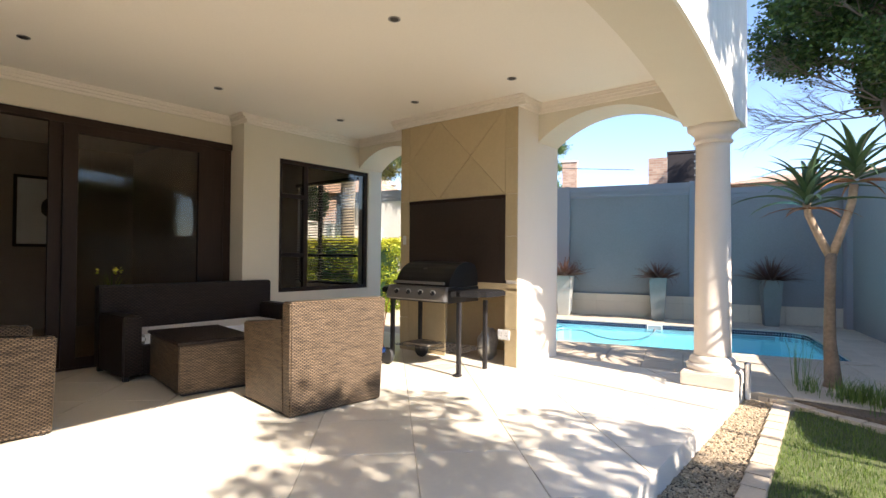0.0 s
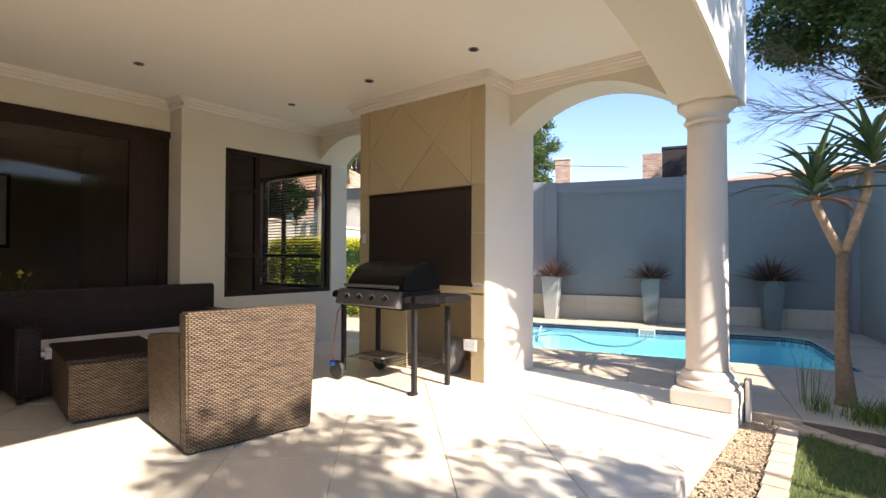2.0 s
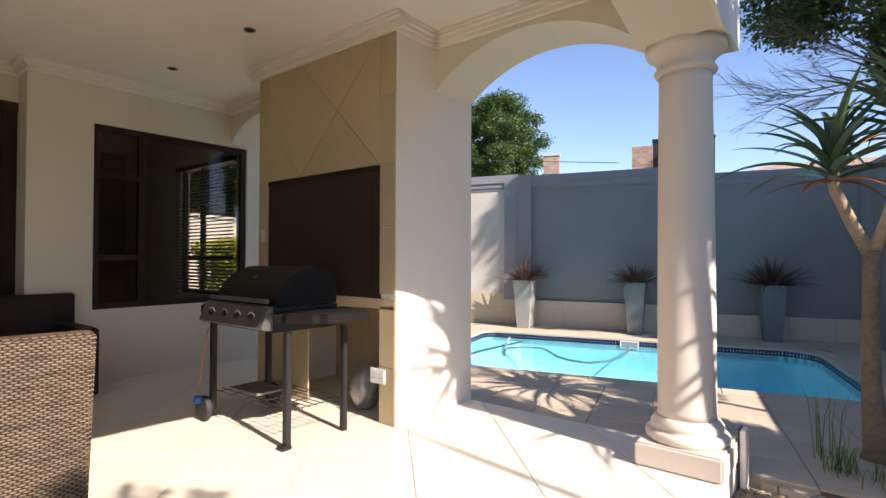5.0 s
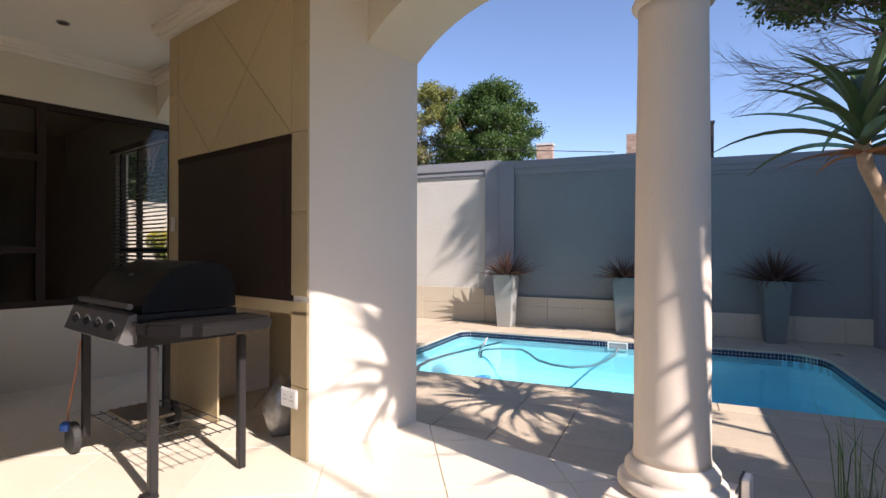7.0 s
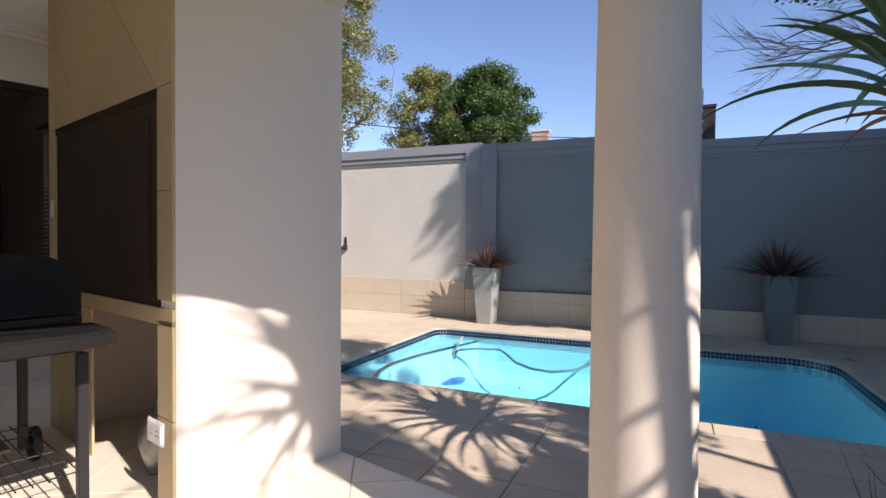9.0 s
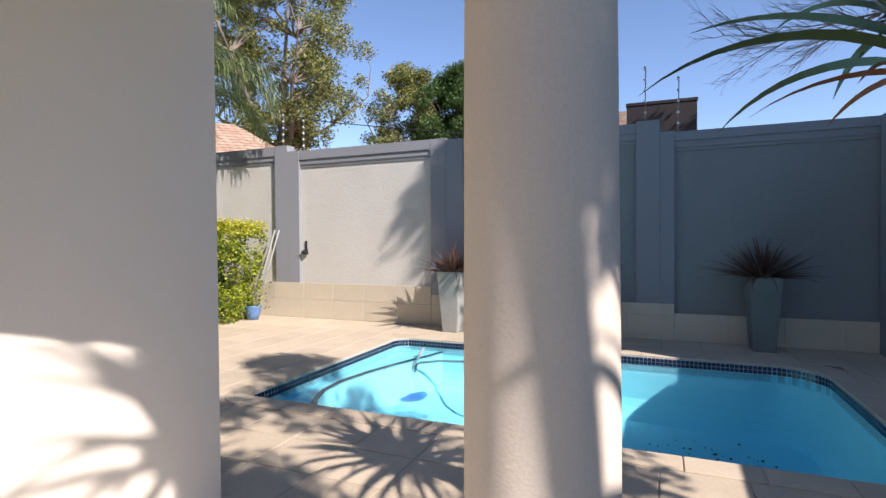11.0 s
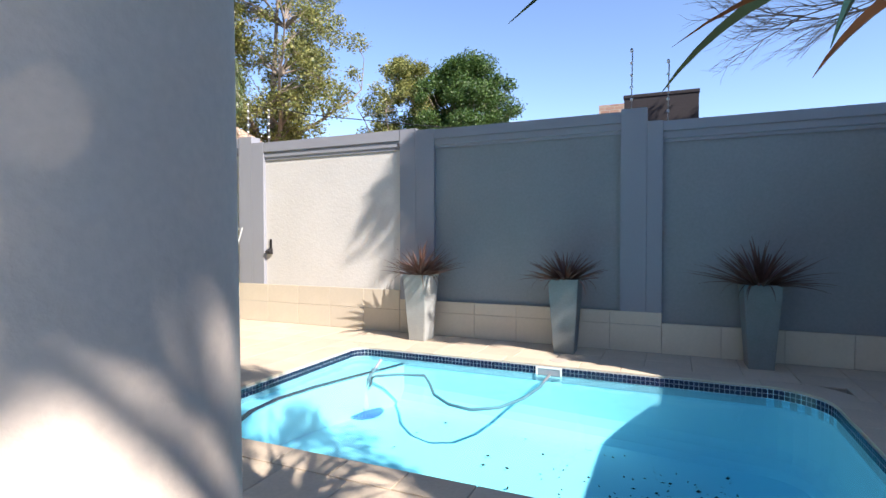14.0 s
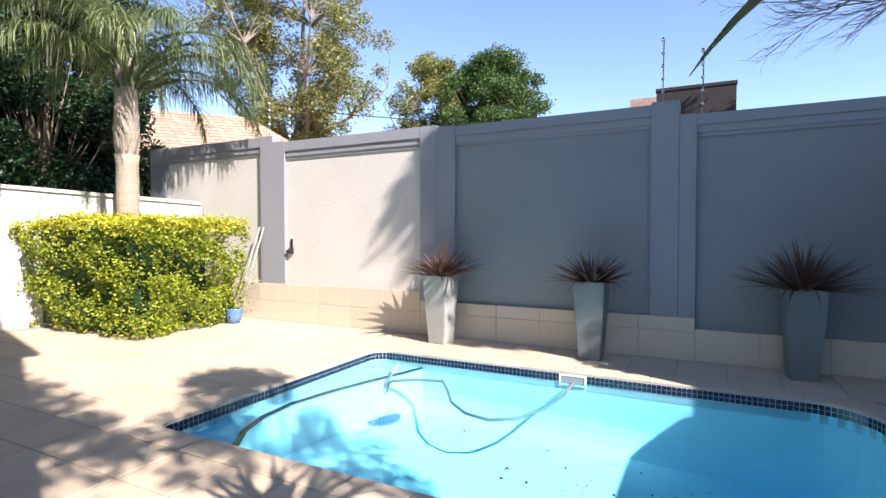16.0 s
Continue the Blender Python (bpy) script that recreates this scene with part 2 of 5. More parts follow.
BRICK = course_mat("weathered_brick", (0.50, 0.36, 0.28), (0.34, 0.20, 0.15), (0.42, 0.37, 0.31), 0.24, 0.085)
ROOFT = course_mat("roof_tile", (0.52, 0.36, 0.26), (0.36, 0.22, 0.16), (0.20, 0.14, 0.10), 0.28, 0.14)
# chimney's near-black colour holds the shade that no tree casts on it
CHIM = mat("shaded_chimney", (0.030, 0.026, 0.030), 0.9, vary=0.3, scale=3, fine=20, bump=0.4)
SILVER = mat("silver_foil", (0.35, 0.34, 0.33), 0.35, metal=0.6, vary=0.3, scale=12, fine=30, bump=0.5)
BLUE = mat("blue_plastic", (0.015, 0.10, 0.45), 0.4, bump=0)
WHITEP = mat("white_plastic", (0.75, 0.75, 0.72), 0.4, bump=0)
GREYP = mat("grey_hose", (0.26, 0.27, 0.29), 0.5, bump=0)
RUBBER = mat("rubber", (0.03, 0.03, 0.03), 0.7, bump=0)
HOSE = mat("orange_hose", (0.50, 0.22, 0.12), 0.5, bump=0)


# ---- builders ----
def mesh_ob(name, bm, m, parent=None, label="", smooth=False, kind=""):
    me = bpy.data.meshes.new(name)
    bmesh.ops.recalc_face_normals(bm, faces=bm.faces)
    bm.to_mesh(me)
    bm.free()
    me.materials.append(m)
    if smooth:
        me.shade_smooth()
    ob = new(name, me)
    ob.parent = parent
    tagged(ob, label=label, kind=kind)
    return ob


part = mesh_ob


def raw(name, verts, faces, m, parent=None, label="", kind="", smooth=False):
    me = bpy.data.meshes.new(name)
    me.from_pydata(verts, [], faces)
    me.materials.append(m)
    if smooth:
        me.shade_smooth()
    ob = new(name, me)
    ob.parent = parent
    tagged(ob, label=label, kind=kind)
    return ob


def box(x0, x1, y0, y1, z0, z1, bevel=0.0, bm=None):
    bm = bm or bmesh.new()
    v = bmesh.ops.create_cube(bm, size=1.0)["verts"]
    for p in v:
        p.co = Vector(((x0 + x1) / 2 + p.co.x * (x1 - x0), (y0 + y1) / 2 + p.co.y * (y1 - y0), (z0 + z1) / 2 + p.co.z * (z1 - z0)))
    if bevel:
        bmesh.ops.bevel(bm, geom=list({e for p in v for e in p.link_edges}), offset=bevel, segments=2, affect="EDGES")
    return bm


def prism(poly, z0, z1, bm=None):
    bm = bm or bmesh.new()
    a = [bm.verts.new((x, y, z0)) for x, y in poly]
    b = [bm.verts.new((x, y, z1)) for x, y in poly]
    n = len(poly)
    bm.faces.new(a[::-1])
    bm.faces.new(b)
    for i in range(n):
        bm.faces.new((a[i], a[(i + 1) % n], b[(i + 1) % n], b[i]))
    return bm


def side_prism(poly, c0, c1, axis, bm=None):
    """A prism over an outline drawn in the upright plane across axis: (x or y, z)."""
    bm = bm or bmesh.new()
    put = (lambda p, c: (c, p[0], p[1])) if axis == "x" else (lambda p, c: (p[0], c, p[1]))
    a = [bm.verts.new(put(p, c0)) for p in poly]
    b = [bm.verts.new(put(p, c1)) for p in poly]
    n = len(poly)
    bm.faces.new(a[::-1])
    bm.faces.new(b)
    for i in range(n):
        bm.faces.new((a[i], a[(i + 1) % n], b[(i + 1) % n], b[i]))
    return bm


def lathe(profile, n=32, bm=None):
    bm = bm or bmesh.new()
    rings = [[bm.verts.new((r * math.cos(2 * math.pi * i / n), r * math.sin(2 * math.pi * i / n), z)) for i in range(n)] for r, z in profile]
    for a, b in zip(rings, rings[1:]):
        for i in range(n):
            bm.faces.new((a[i], a[(i + 1) % n], b[(i + 1) % n], b[i]))
    bm.faces.new(rings[0][::-1])
    bm.faces.new(rings[-1])
    return bm


def tube(points, radii, n=8, bm=None):
    bm = bm or bmesh.new()
    pts = [Vector(p) for p in points]
    if isinstance(radii, (int, float)):
        radii = [radii] * len(pts)
    rings = []
    for i, p in enumerate(pts):
        d = (pts[min(i + 1, len(pts) - 1)] - pts[max(i - 1, 0)]).normalized()
        a = d.cross(Vector((0.31, 0.2, 1)) if abs(d.z) < 0.9 else Vector((1, 0.1, 0))).normalized()
        b = d.cross(a)
        rings.append([bm.verts.new(p + radii[i] * (math.cos(2 * math.pi * k / n) * a + math.sin(2 * math.pi * k / n) * b)) for k in range(n)])
    for a, b in zip(rings, rings[1:]):
        for k in range(n):
            bm.faces.new((a[k], a[(k + 1) % n], b[(k + 1) % n], b[k]))
    bm.faces.new(rings[0][::-1])
    bm.faces.new(rings[-1])
    return bm


def thing(name, m, label, category, group=""):
    ob = new(name)
    ob.matrix_world = m
    return tagged(ob, label=label, category=category, group=group)


def structure(name, bm, m, label, smooth=False):
    return tagged(mesh_ob(name, bm, m, smooth=smooth), label=label, kind="structure")


def clip(poly, a, b, c):
    """The part of a convex outline where a*x + b*y <= c."""
    out = []
    for i, p in enumerate(poly):
        q = poly[(i + 1) % len(poly)]
        dp, dq = a * p[0] + b * p[1] - c, a * q[0] + b * q[1] - c
        if dp <= 0:
            out.append(p)
        if dp * dq < 0:
            k = dp / (dp - dq)
            out.append((p[0] + k * (q[0] - p[0]), p[1] + k * (q[1] - p[1])))
    return out


def laid(rect, size_u, size_v, angle, ou, ov, gap, bond=0.0):
    """Outlines of tiles laid at an angle over a rectangle."""
    x0, x1, y0, y1 = rect
    ca, sa = math.cos(angle), math.sin(angle)
    us = [x * ca + y * sa for x in (x0, x1) for y in (y0, y1)]
    vs = [-x * sa + y * ca for x in (x0, x1) for y in (y0, y1)]
    made = []
    for j in range(math.floor((min(vs) - ov) / size_v), math.ceil((max(vs) - ov) / size_v)):
        shift = ou + (bond * size_u if j % 2 else 0)
        for i in range(math.floor((min(us) - shift) / size_u), math.ceil((max(us) - shift) / size_u)):
            g = gap / 2
            q = [(shift + i * size_u + g, ov + j * size_v + g), (shift + (i + 1) * size_u - g, ov + j * size_v + g), (shift + (i + 1) * size_u - g, ov + (j + 1) * size_v - g), (shift + i * size_u + g, ov + (j + 1) * size_v - g)]
            q = [(u * ca - v * sa, u * sa + v * ca) for u, v in q]
            for a, b, c in ((-1, 0, -x0), (1, 0, x1), (0, -1, -y0), (0, 1, y1)):
                q = clip(q, a, b, c) if q else q
            if len(q) > 2:
                area = abs(sum(q[k][0] * q[(k + 1) % len(q)][1] - q[(k + 1) % len(q)][0] * q[k][1] for k in range(len(q)))) / 2
                if area > 0.0005:
                    made.append(q)
    return made


rng = np.random.default_rng(7)


def leaf_mesh(name, centres, size, m, parent=None, label="", kind="", flat=0.3, rng_=None):
    """Small folded leaves, one round each centre, at random turns."""
    r = rng_ or rng
    c = np.asarray(centres, float)
    n = len(c)
    d = r.normal(size=(n, 3))
    d[:, 2] *= flat + 0.3
    d /= np.linalg.norm(d, axis=1, keepdims=True)
    s = np.cross(d, r.normal(size=(n, 3)))
    s /= np.linalg.norm(s, axis=1, keepdims=True) + 1e-9
    up = np.cross(d, s)
    L = (size * r.uniform(0.6, 1.3, n))[:, None]
    v = np.stack([c - d * L * 0.5, c + s * L * 0.28 + up * L * 0.06, c + d * L * 0.5, c - s * L * 0.28 + up * L * 0.06], 1).reshape(-1, 3)
    f = np.arange(n * 4).reshape(n, 4)
    return raw(name, v.tolist(), f.tolist(), m, parent, label, kind)


def blade(bm, base, heading, length, width, rise, droop, segs=6, fold=0.25, taper=1.0):
    """One long leaf: rises and droops, folded along its middle."""
    d = Vector((math.cos(heading), math.sin(heading), 0))
    side = Vector((-d.y, d.x, 0))
    p = Vector(base)
    ang = rise
    rows = []
    for i in range(segs + 1):
        k = i / segs
        w_ = width * (1 - k ** 1.5 * taper) * (0.6 + 0.8 * min(k * 3, 0.5))
        nrm = Vector((-math.sin(ang) * d.x, -math.sin(ang) * d.y, math.cos(ang)))
        rows.append((bm.verts.new(p + side * w_ / 2 + nrm * w_ * fold), bm.verts.new(p), bm.verts.new(p - side * w_ / 2 + nrm * w_ * fold)))
        p = p + (d * math.cos(ang) + Vector((0, 0, 1)) * math.sin(ang)) * (length / segs)
        ang -= droop / segs
    for a, b in zip(rows, rows[1:]):
        bm.faces.new((a[0], a[1], b[1], b[0]))
        bm.faces.new((a[1], a[2], b[2], b[1]))


GARDEN = pose(-2.684, 13.118, 0, 0, 0, 15)


def gp(u, v, z=0.0):
    return GARDEN @ Vector((u, v, z))


DECK_Z, POOL_U0, POOL_U1, POOL_V0, POOL_V1 = -0.09, -3.80, 1.42, -4.27, -1.17
# ---- ground ----
def pool_outline(grow=0.0, n=6):
    """The pool's edge with its rounded corners, anticlockwise, in the garden's own axes."""
    u0, u1, v0, v1 = POOL_U0 - grow, POOL_U1 + grow, POOL_V0 - grow, POOL_V1 + grow
    pts = []
    for cx, cy, r, a0 in ((u1, v0, 0.12, -90), (u1, v1, 0.5, 0), (u0, v1, 0.22, 90), (u0, v0, 0.12, 180)):
        r += grow
        x, y = cx - math.copysign(r, cx - (u0 + u1) / 2), cy - math.copysign(r, cy - (v0 + v1) / 2)
        for i in range(n + 1):
            a = radians(a0 + 90 * i / n)
            pts.append((x + r * math.cos(a), y + r * math.sin(a)))
    return pts


def ring_faces(bm, inner, outer, z):
    """A flat sheet between two outlines with as many points each."""
    a = [bm.verts.new((*p, z)) for p in inner]
    b = [bm.verts.new((*p, z)) for p in outer]
    for i in range(len(a)):
        j = (i + 1) % len(a)
        bm.faces.new((a[i], a[j], b[j], b[i]))
    return bm


inner = pool_outline(0.05)
outer = []
for (u, v), (u_, v_) in zip(inner, pool_outline(0.05)):
    d = Vector((u - (POOL_U0 + POOL_U1) / 2, v - (POOL_V0 + POOL_V1) / 2)).normalized() * 3000
    outer.append((d.x, d.y))
gbm = ring_faces(bmesh.new(), inner, outer, -0.19)
ground = structure("ground", gbm, EARTH, "dry brown earth around the house and the garden")
ground.matrix_world = GARDEN

# lawn beside the patio, and the bed round the aloe
lawn = structure("lawn_ground", prism([(-0.60, -4), (6, -4), (6, 6.9), (0.9, 6.1), (0.03, 6.12), (-0.46, 6.52), (-0.62, 6.40)], -0.19, -0.165), LAWN, "mown green lawn beside the tiled patio")

# the deck round the pool
HOUSE_LINE = (-0.2588, -0.9659, 6.458)  # keeps what lies beyond the patio's rear edge
DECK_RECTS = ((-12.0, 2.40, -7.0, POOL_V0 - 0.24), (-12.0, POOL_U0 - 0.24, POOL_V0 - 0.24, POOL_V1 + 0.24), (POOL_U1 + 0.24, 2.40, POOL_V0 - 0.24, POOL_V1 + 0.24), (-12.0, 2.40, POOL_V1 + 0.24, -0.002))
for k, (u0, u1, v0, v1) in enumerate(DECK_RECTS):
    outline = clip([(u0, v0), (u1, v0), (u1, v1), (u0, v1)], *HOUSE_LINE)
    ob = structure("deck_bed", prism(outline, -0.188, DECK_Z - 0.012), GROUT, "mortar bed under the paving round the pool")
    ob.matrix_world = GARDEN
cbed = bmesh.new()
ring_faces(cbed, pool_outline(0.0), pool_outline(0.40), DECK_Z - 0.004)
ring_faces(cbed, pool_outline(0.0), pool_outline(0.40), -0.188)
ob = structure("coping_bed", cbed, DECK, "mortar bed under the pool coping")
ob.matrix_world = GARDEN

# ---- pool ----
shell = bmesh.new()
outl = pool_outline()
levels = [(0.0, DECK_Z - 0.02), (0.0, -0.66), (-0.03, -0.76), (-0.08, -0.84), (-0.16, -0.90)]
rings = [[shell.verts.new((*p, z)) for p in pool_outline(g)] for g, z in levels]
for ring in rings[1:]:
    for v_ in ring:
        v_.co.z += 0.22 * (1 - (v_.co.x - POOL_U0) / (POOL_U1 - POOL_U0)) - 0.05
for a, b in zip(rings, rings[1:]):
    for i in range(len(a)):
        j = (i + 1) % len(a)
        shell.faces.new((a[i], b[i], b[j], a[j]))
shell.faces.new(rings[-1])
pool_shell = structure("pool_shell", shell, POOLIN, "pale blue plastered pool shell below the water")
pool_shell.matrix_world = GARDEN

WATER = bpy.data.materials.new("pool_water")
WATER.use_nodes = True
wt = WATER.node_tree
wt.nodes.remove(wt.nodes["Principled BSDF"])
wtr = wt.nodes.new("ShaderNodeBsdfTransparent")
wtr.inputs["Color"].default_value = (0.33, 0.81, 0.95, 1)
wgl = wt.nodes.new("ShaderNodeBsdfGlossy")
wgl.inputs["Roughness"].default_value = 0.02
wfc = wt.nodes.new("ShaderNodeLayerWeight")
wpw = wt.nodes.new("ShaderNodeMath")
wpw.operation, wpw.inputs[1].default_value = "POWER", 5.0
wfr = wt.nodes.new("ShaderNodeMath")
wfr.operation = "MULTIPLY_ADD"
wfr.inputs[1].default_value, wfr.inputs[2].default_value = 0.7, 0.02
wt.links.new(wfc.outputs["Facing"], wpw.inputs[0])
wt.links.new(wpw.outputs[0], wfr.inputs[0])
wmx = wt.nodes.new("ShaderNodeMixShader")
wns = wt.nodes.new("ShaderNodeTexNoise")
wns.inputs["Scale"].default_value, wns.inputs["Detail"].default_value = 2.2, 3
wbp = wt.nodes.new("ShaderNodeBump")
wbp.inputs["Strength"].default_value, wbp.inputs["Distance"].default_value = 0.5, 0.03
wco = wt.nodes.new("ShaderNodeTexCoord")
wt.links.new(wco.outputs["Object"], wns.inputs["Vector"])
wt.links.new(wns.outputs["Fac"], wbp.inputs["Height"])
wt.links.new(wbp.outputs[0], wgl.inputs["Normal"])
wt.links.new(wfr.outputs[0], wmx.inputs[0])
wt.links.new(wtr.outputs[0], wmx.inputs[1])
wt.links.new(wgl.outputs[0], wmx.inputs[2])
wt.links.new(wmx.outputs[0], wt.nodes["Material Output"].inputs["Surface"])
wb = bmesh.new()
wb.faces.new([wb.verts.new((*p, -0.205)) for p in pool_outline(-0.001)])
wb.normal_update()
bmesh.ops.reverse_faces(wb, faces=[f_ for f_ in wb.faces if f_.normal.z < 0])
water = structure("water", wb, WATER, "clear turquoise pool water with light ripples")
water.matrix_world = GARDEN
water.visible_shadow = False

# ---- patio floor slab ----
PX, PY = -1.07, 6.66
structure("patio_slab", box(-11.0, PX - 0.01, -3.5, PY - 0.01, -0.3, -0.008), JOINT, "raised concrete slab under the patio tiles")
structure("patio_edge", box(PX - 0.01, PX, -3.5, PY, -0.2, -0.002), WHITE, "white painted edge of the raised patio")
structure("patio_edge_rear", box(-11.0, PX - 0.01, PY - 0.01, PY, -0.2, -0.002), WHITE, "white painted rear edge of the raised patio")

# ---- house walls ----
WX = -6.62
H = 3.20
structure("wall_slider_above", box(-7.12, -6.94, -3.5, 4.08, 2.83, H), WALL, "cream plaster above the sliding door")
structure("wall_pier", box(-7.12, WX, 4.08, 4.64, 0, H), WALL, "cream plaster pier between door and window")
structure("wall_under_window", box(-6.87, WX, 4.64, 6.36, 0, 0.76), WALL, "cream plaster below the window")
structure("wall_over_window", box(-6.87, WX, 4.64, 6.36, 2.70, H), WALL, "cream plaster above the window")
structure("wall_corner", box(-6.87, WX, 6.36, 6.66, 0, H), WALL, "cream plaster corner of the house")
structure("room_end_wall", box(-11.2, -11.0, -3.5, 6.66, 0, H), ROOM, "dim back wall of the rooms")
structure("room_party_wall", box(-11.0, -7.12, 4.3, 4.45, 0, H), ROOM, "dim wall between the two rooms")
structure("room_front_wall", box(-11.0, PX, -3.7, -3.5, 0, H), ROOM, "plaster wall behind the seating area")
structure("room_ceiling", box(-11.0, -7.12, -3.5, 6.66, H - 0.02, H + 0.1), CEIL, "ceiling of the rooms")
structure("room_floor", box(-11.0, -6.95, -3.5, 6.6, -0.006, 0.004), ROOMFLOOR, "floor of the rooms")
for nm, b in (("a", (-11.0, -8.82, 6.5, 6.66, 0, H)), ("b", (-8.82, -7.02, 6.5, 6.66, 0, 0.76)), ("c", (-8.82, -7.02, 6.5, 6.66, 2.70, H)), ("d", (-7.02, -6.87, 6.5, 6.66, 0, H))):
    structure("room_north_wall", box(*b), WALL, "cream plaster rear wall of the house")

# ---- ceiling, beams and arches ----
structure("ceiling", box(-7.12, -1.5, -3.5, 6.2, H, H + 0.12), CEIL, "smooth cream plaster ceiling of the patio")


def arch_y(name, x0, x1, y0, y1, spring, rise, power, top, m, label):
    """A beam along y whose underside is a flat arch."""
    mid, half = (y0 + y1) / 2, (y1 - y0) / 2
    n = 40
    ys = [y0 + (y1 - y0) * (1 - math.cos(math.pi * i / n)) / 2 for i in range(n + 1)]
    pts = [(y, spring + rise * (1 - abs((y - mid) / half) ** power)) for y in ys]
    return structure(name, side_prism(pts + [(y1, top), (y0, top)], x0, x1, "x"), m, label)


def arch_x(name, x0, x1, y0, y1, spring, rise, top, m, label):
    mid, half = (x0 + x1) / 2, (x1 - x0) / 2
    n = 32
    xs = [x0 + (x1 - x0) * (1 - math.cos(math.pi * i / n)) / 2 for i in range(n + 1)]
    R = (half * half + rise * rise) / (2 * rise)
    pts = [(x, spring + rise - R + math.sqrt(max(R * R - (x - mid) ** 2, 0))) for x in xs]
    return structure(name, side_prism(pts + [(x1, top), (x0, top)], y0, y1, "y"), m, label)


TOP = 6.6
AY0, AY1 = 6.14, 6.66
arch_y("beam_side", -1.56, PX - 0.012, -0.6, 6.14, 2.68, 0.40, 2.8, H + 0.12, WALL, "cream plastered side beam with a long flat arch")
structure("beam_corner", box(-1.56, PX - 0.012, AY0, AY1, 2.70, H + 0.12), WALL, "cream plastered corner of the beams over the column")
structure("upper_wall_corner", box(PX - 0.012, PX + 0.012, 6.14, AY1, 2.70, TOP), TEXWALL, "upper wall of rough combed cream plaster")
arch_y("upper_wall_side", PX - 0.012, PX + 0.012, -0.6, 6.14, 2.68, 0.40, 2.8, TOP, TEXWALL, "upper wall of rough combed cream plaster")
arch_x("arch_rear", -3.265, -1.56, AY0, AY1, 2.74, 0.31, H + 0.12, WALL, "cream plastered arch toward the pool")
arch_x("arch_rear_narrow", WX, -5.17, AY0, AY1, 2.74, 0.28, H + 0.12, WALL, "cream plastered arch beside the braai")
structure("upper_wall_rear", box(-11.2, PX - 0.012, AY1 - 0.2, AY1, H + 0.12, TOP), TEXWALL, "upper rear wall of rough plaster")
structure("upper_wall_front", box(-11.2, PX - 0.012, -3.7, -3.5, H + 0.12, TOP), TEXWALL, "upper wall of rough plaster")
structure("upper_wall_far", box(-11.2, -11.0, -3.5, AY1 - 0.2, H + 0.12, TOP), TEXWALL, "upper wall of rough plaster")
structure("beam_side_start", box(-1.56, PX, -3.7, -0.9, 0, H + 0.12), WALL, "cream plaster wall end")
structure("upper_wall_start", box(PX - 0.2, PX + 0.01, -3.7, -0.6, H + 0.121, TOP), TEXWALL, "upper wall of rough plaster")
structure("roof", box(-11.4, PX + 0.15, -3.8, AY1 + 0.15, TOP, TOP + 0.2), WALL, "flat roof edge of the house")

# cornice along the walls: three small steps
def cornice(name, runs):
    bm = bmesh.new()
    for x0, y0, x1, y1, nx, ny in runs:
        for k, (w_, dz) in enumerate(((0.10, 0.02), (0.085, 0.045), (0.055, 0.075), (0.03, 0.11))):
            xa, xb = sorted((x0, x1))
            ya, yb = sorted((y0, y1))
            if nx:
                xa, xb = (x0, x0 + w_) if nx > 0 else (x0 - w_, x0)
            if ny:
                ya, yb = (y0, y0 + w_) if ny > 0 else (y0 - w_, y0)
            box(xa, xb, ya, yb, H - dz, H - dz + 0.034, bm=bm)
    return structure(name, bm, WHITE, "stepped white plaster cornice under the ceiling")


cornice("cornice", [(-6.94, -3.5, -6.94, 4.08, 1, 0), (-6.94, 4.08, WX + 0.12, 4.08, 0, -1), (WX, 4.08, WX, AY0, 1, 0), (WX, AY0, -5.17, AY0, 0, -1), (-5.17, 5.645, -5.17, AY0, -1, 0),
                    (-5.29, 5.645, -3.145, 5.645, 0, -1), (-3.265, 5.645, -3.265, AY0, 1, 0), (-3.265, AY0, -1.56, AY0, 0, -1)])

# ---- braai chimney breast ----
BX0, BX1, BY0, BY1 = -5.17, -3.265, 5.66, 6.66
structure("braai_side_wall_near", box(BX1 - 0.16, BX1, BY0, BY1, 0, H), WHITE, "white plaster side of the braai block")
structure("braai_side_wall_far", box(BX0, BX0 + 0.16, BY0, BY1, 0, H), WHITE, "white plaster side of the braai block")
structure("braai_back_wall", box(BX0 + 0.16, BX1 - 0.16, BY1 - 0.15, BY1, 0, H), SAND, "stone back of the braai recess")
structure("braai_breast", box(BX0 + 0.16, BX1 - 0.16, BY0, BY1 - 0.15, 2.05, H), SAND, "solid chimney breast over the braai")
structure("braai_counter", box(BX0 + 0.16, BX1 - 0.16, BY0 + 0.01, BY1 - 0.15, 0.90, 0.985), SAND, "stone shelf under the braai opening")
fire = thing("built_in_braai", pose(-4.215, 5.66, 0.985), "dark sooty steel built-in barbecue with closed hood in stone breast", "built-in barbecue")
part("frame", side_prism([(-0.785, 0.0), (0.785, 0.0), (0.785, 1.065), (-0.785, 1.065)], -0.012, 0.02, "y"), SOOT, fire)
part("box", box(-0.75, 0.75, 0.022, 0.72, 0.01, 1.05), SOOT, fire)
part("hood_rail", box(-0.785, 0.785, -0.02, -0.012, 1.02, 1.065), DARKWOOD, fire)
part("door", box(-0.70, 0.70, -0.024, -0.0125, 0.08, 0.95, 0.004), SOOT, fire)

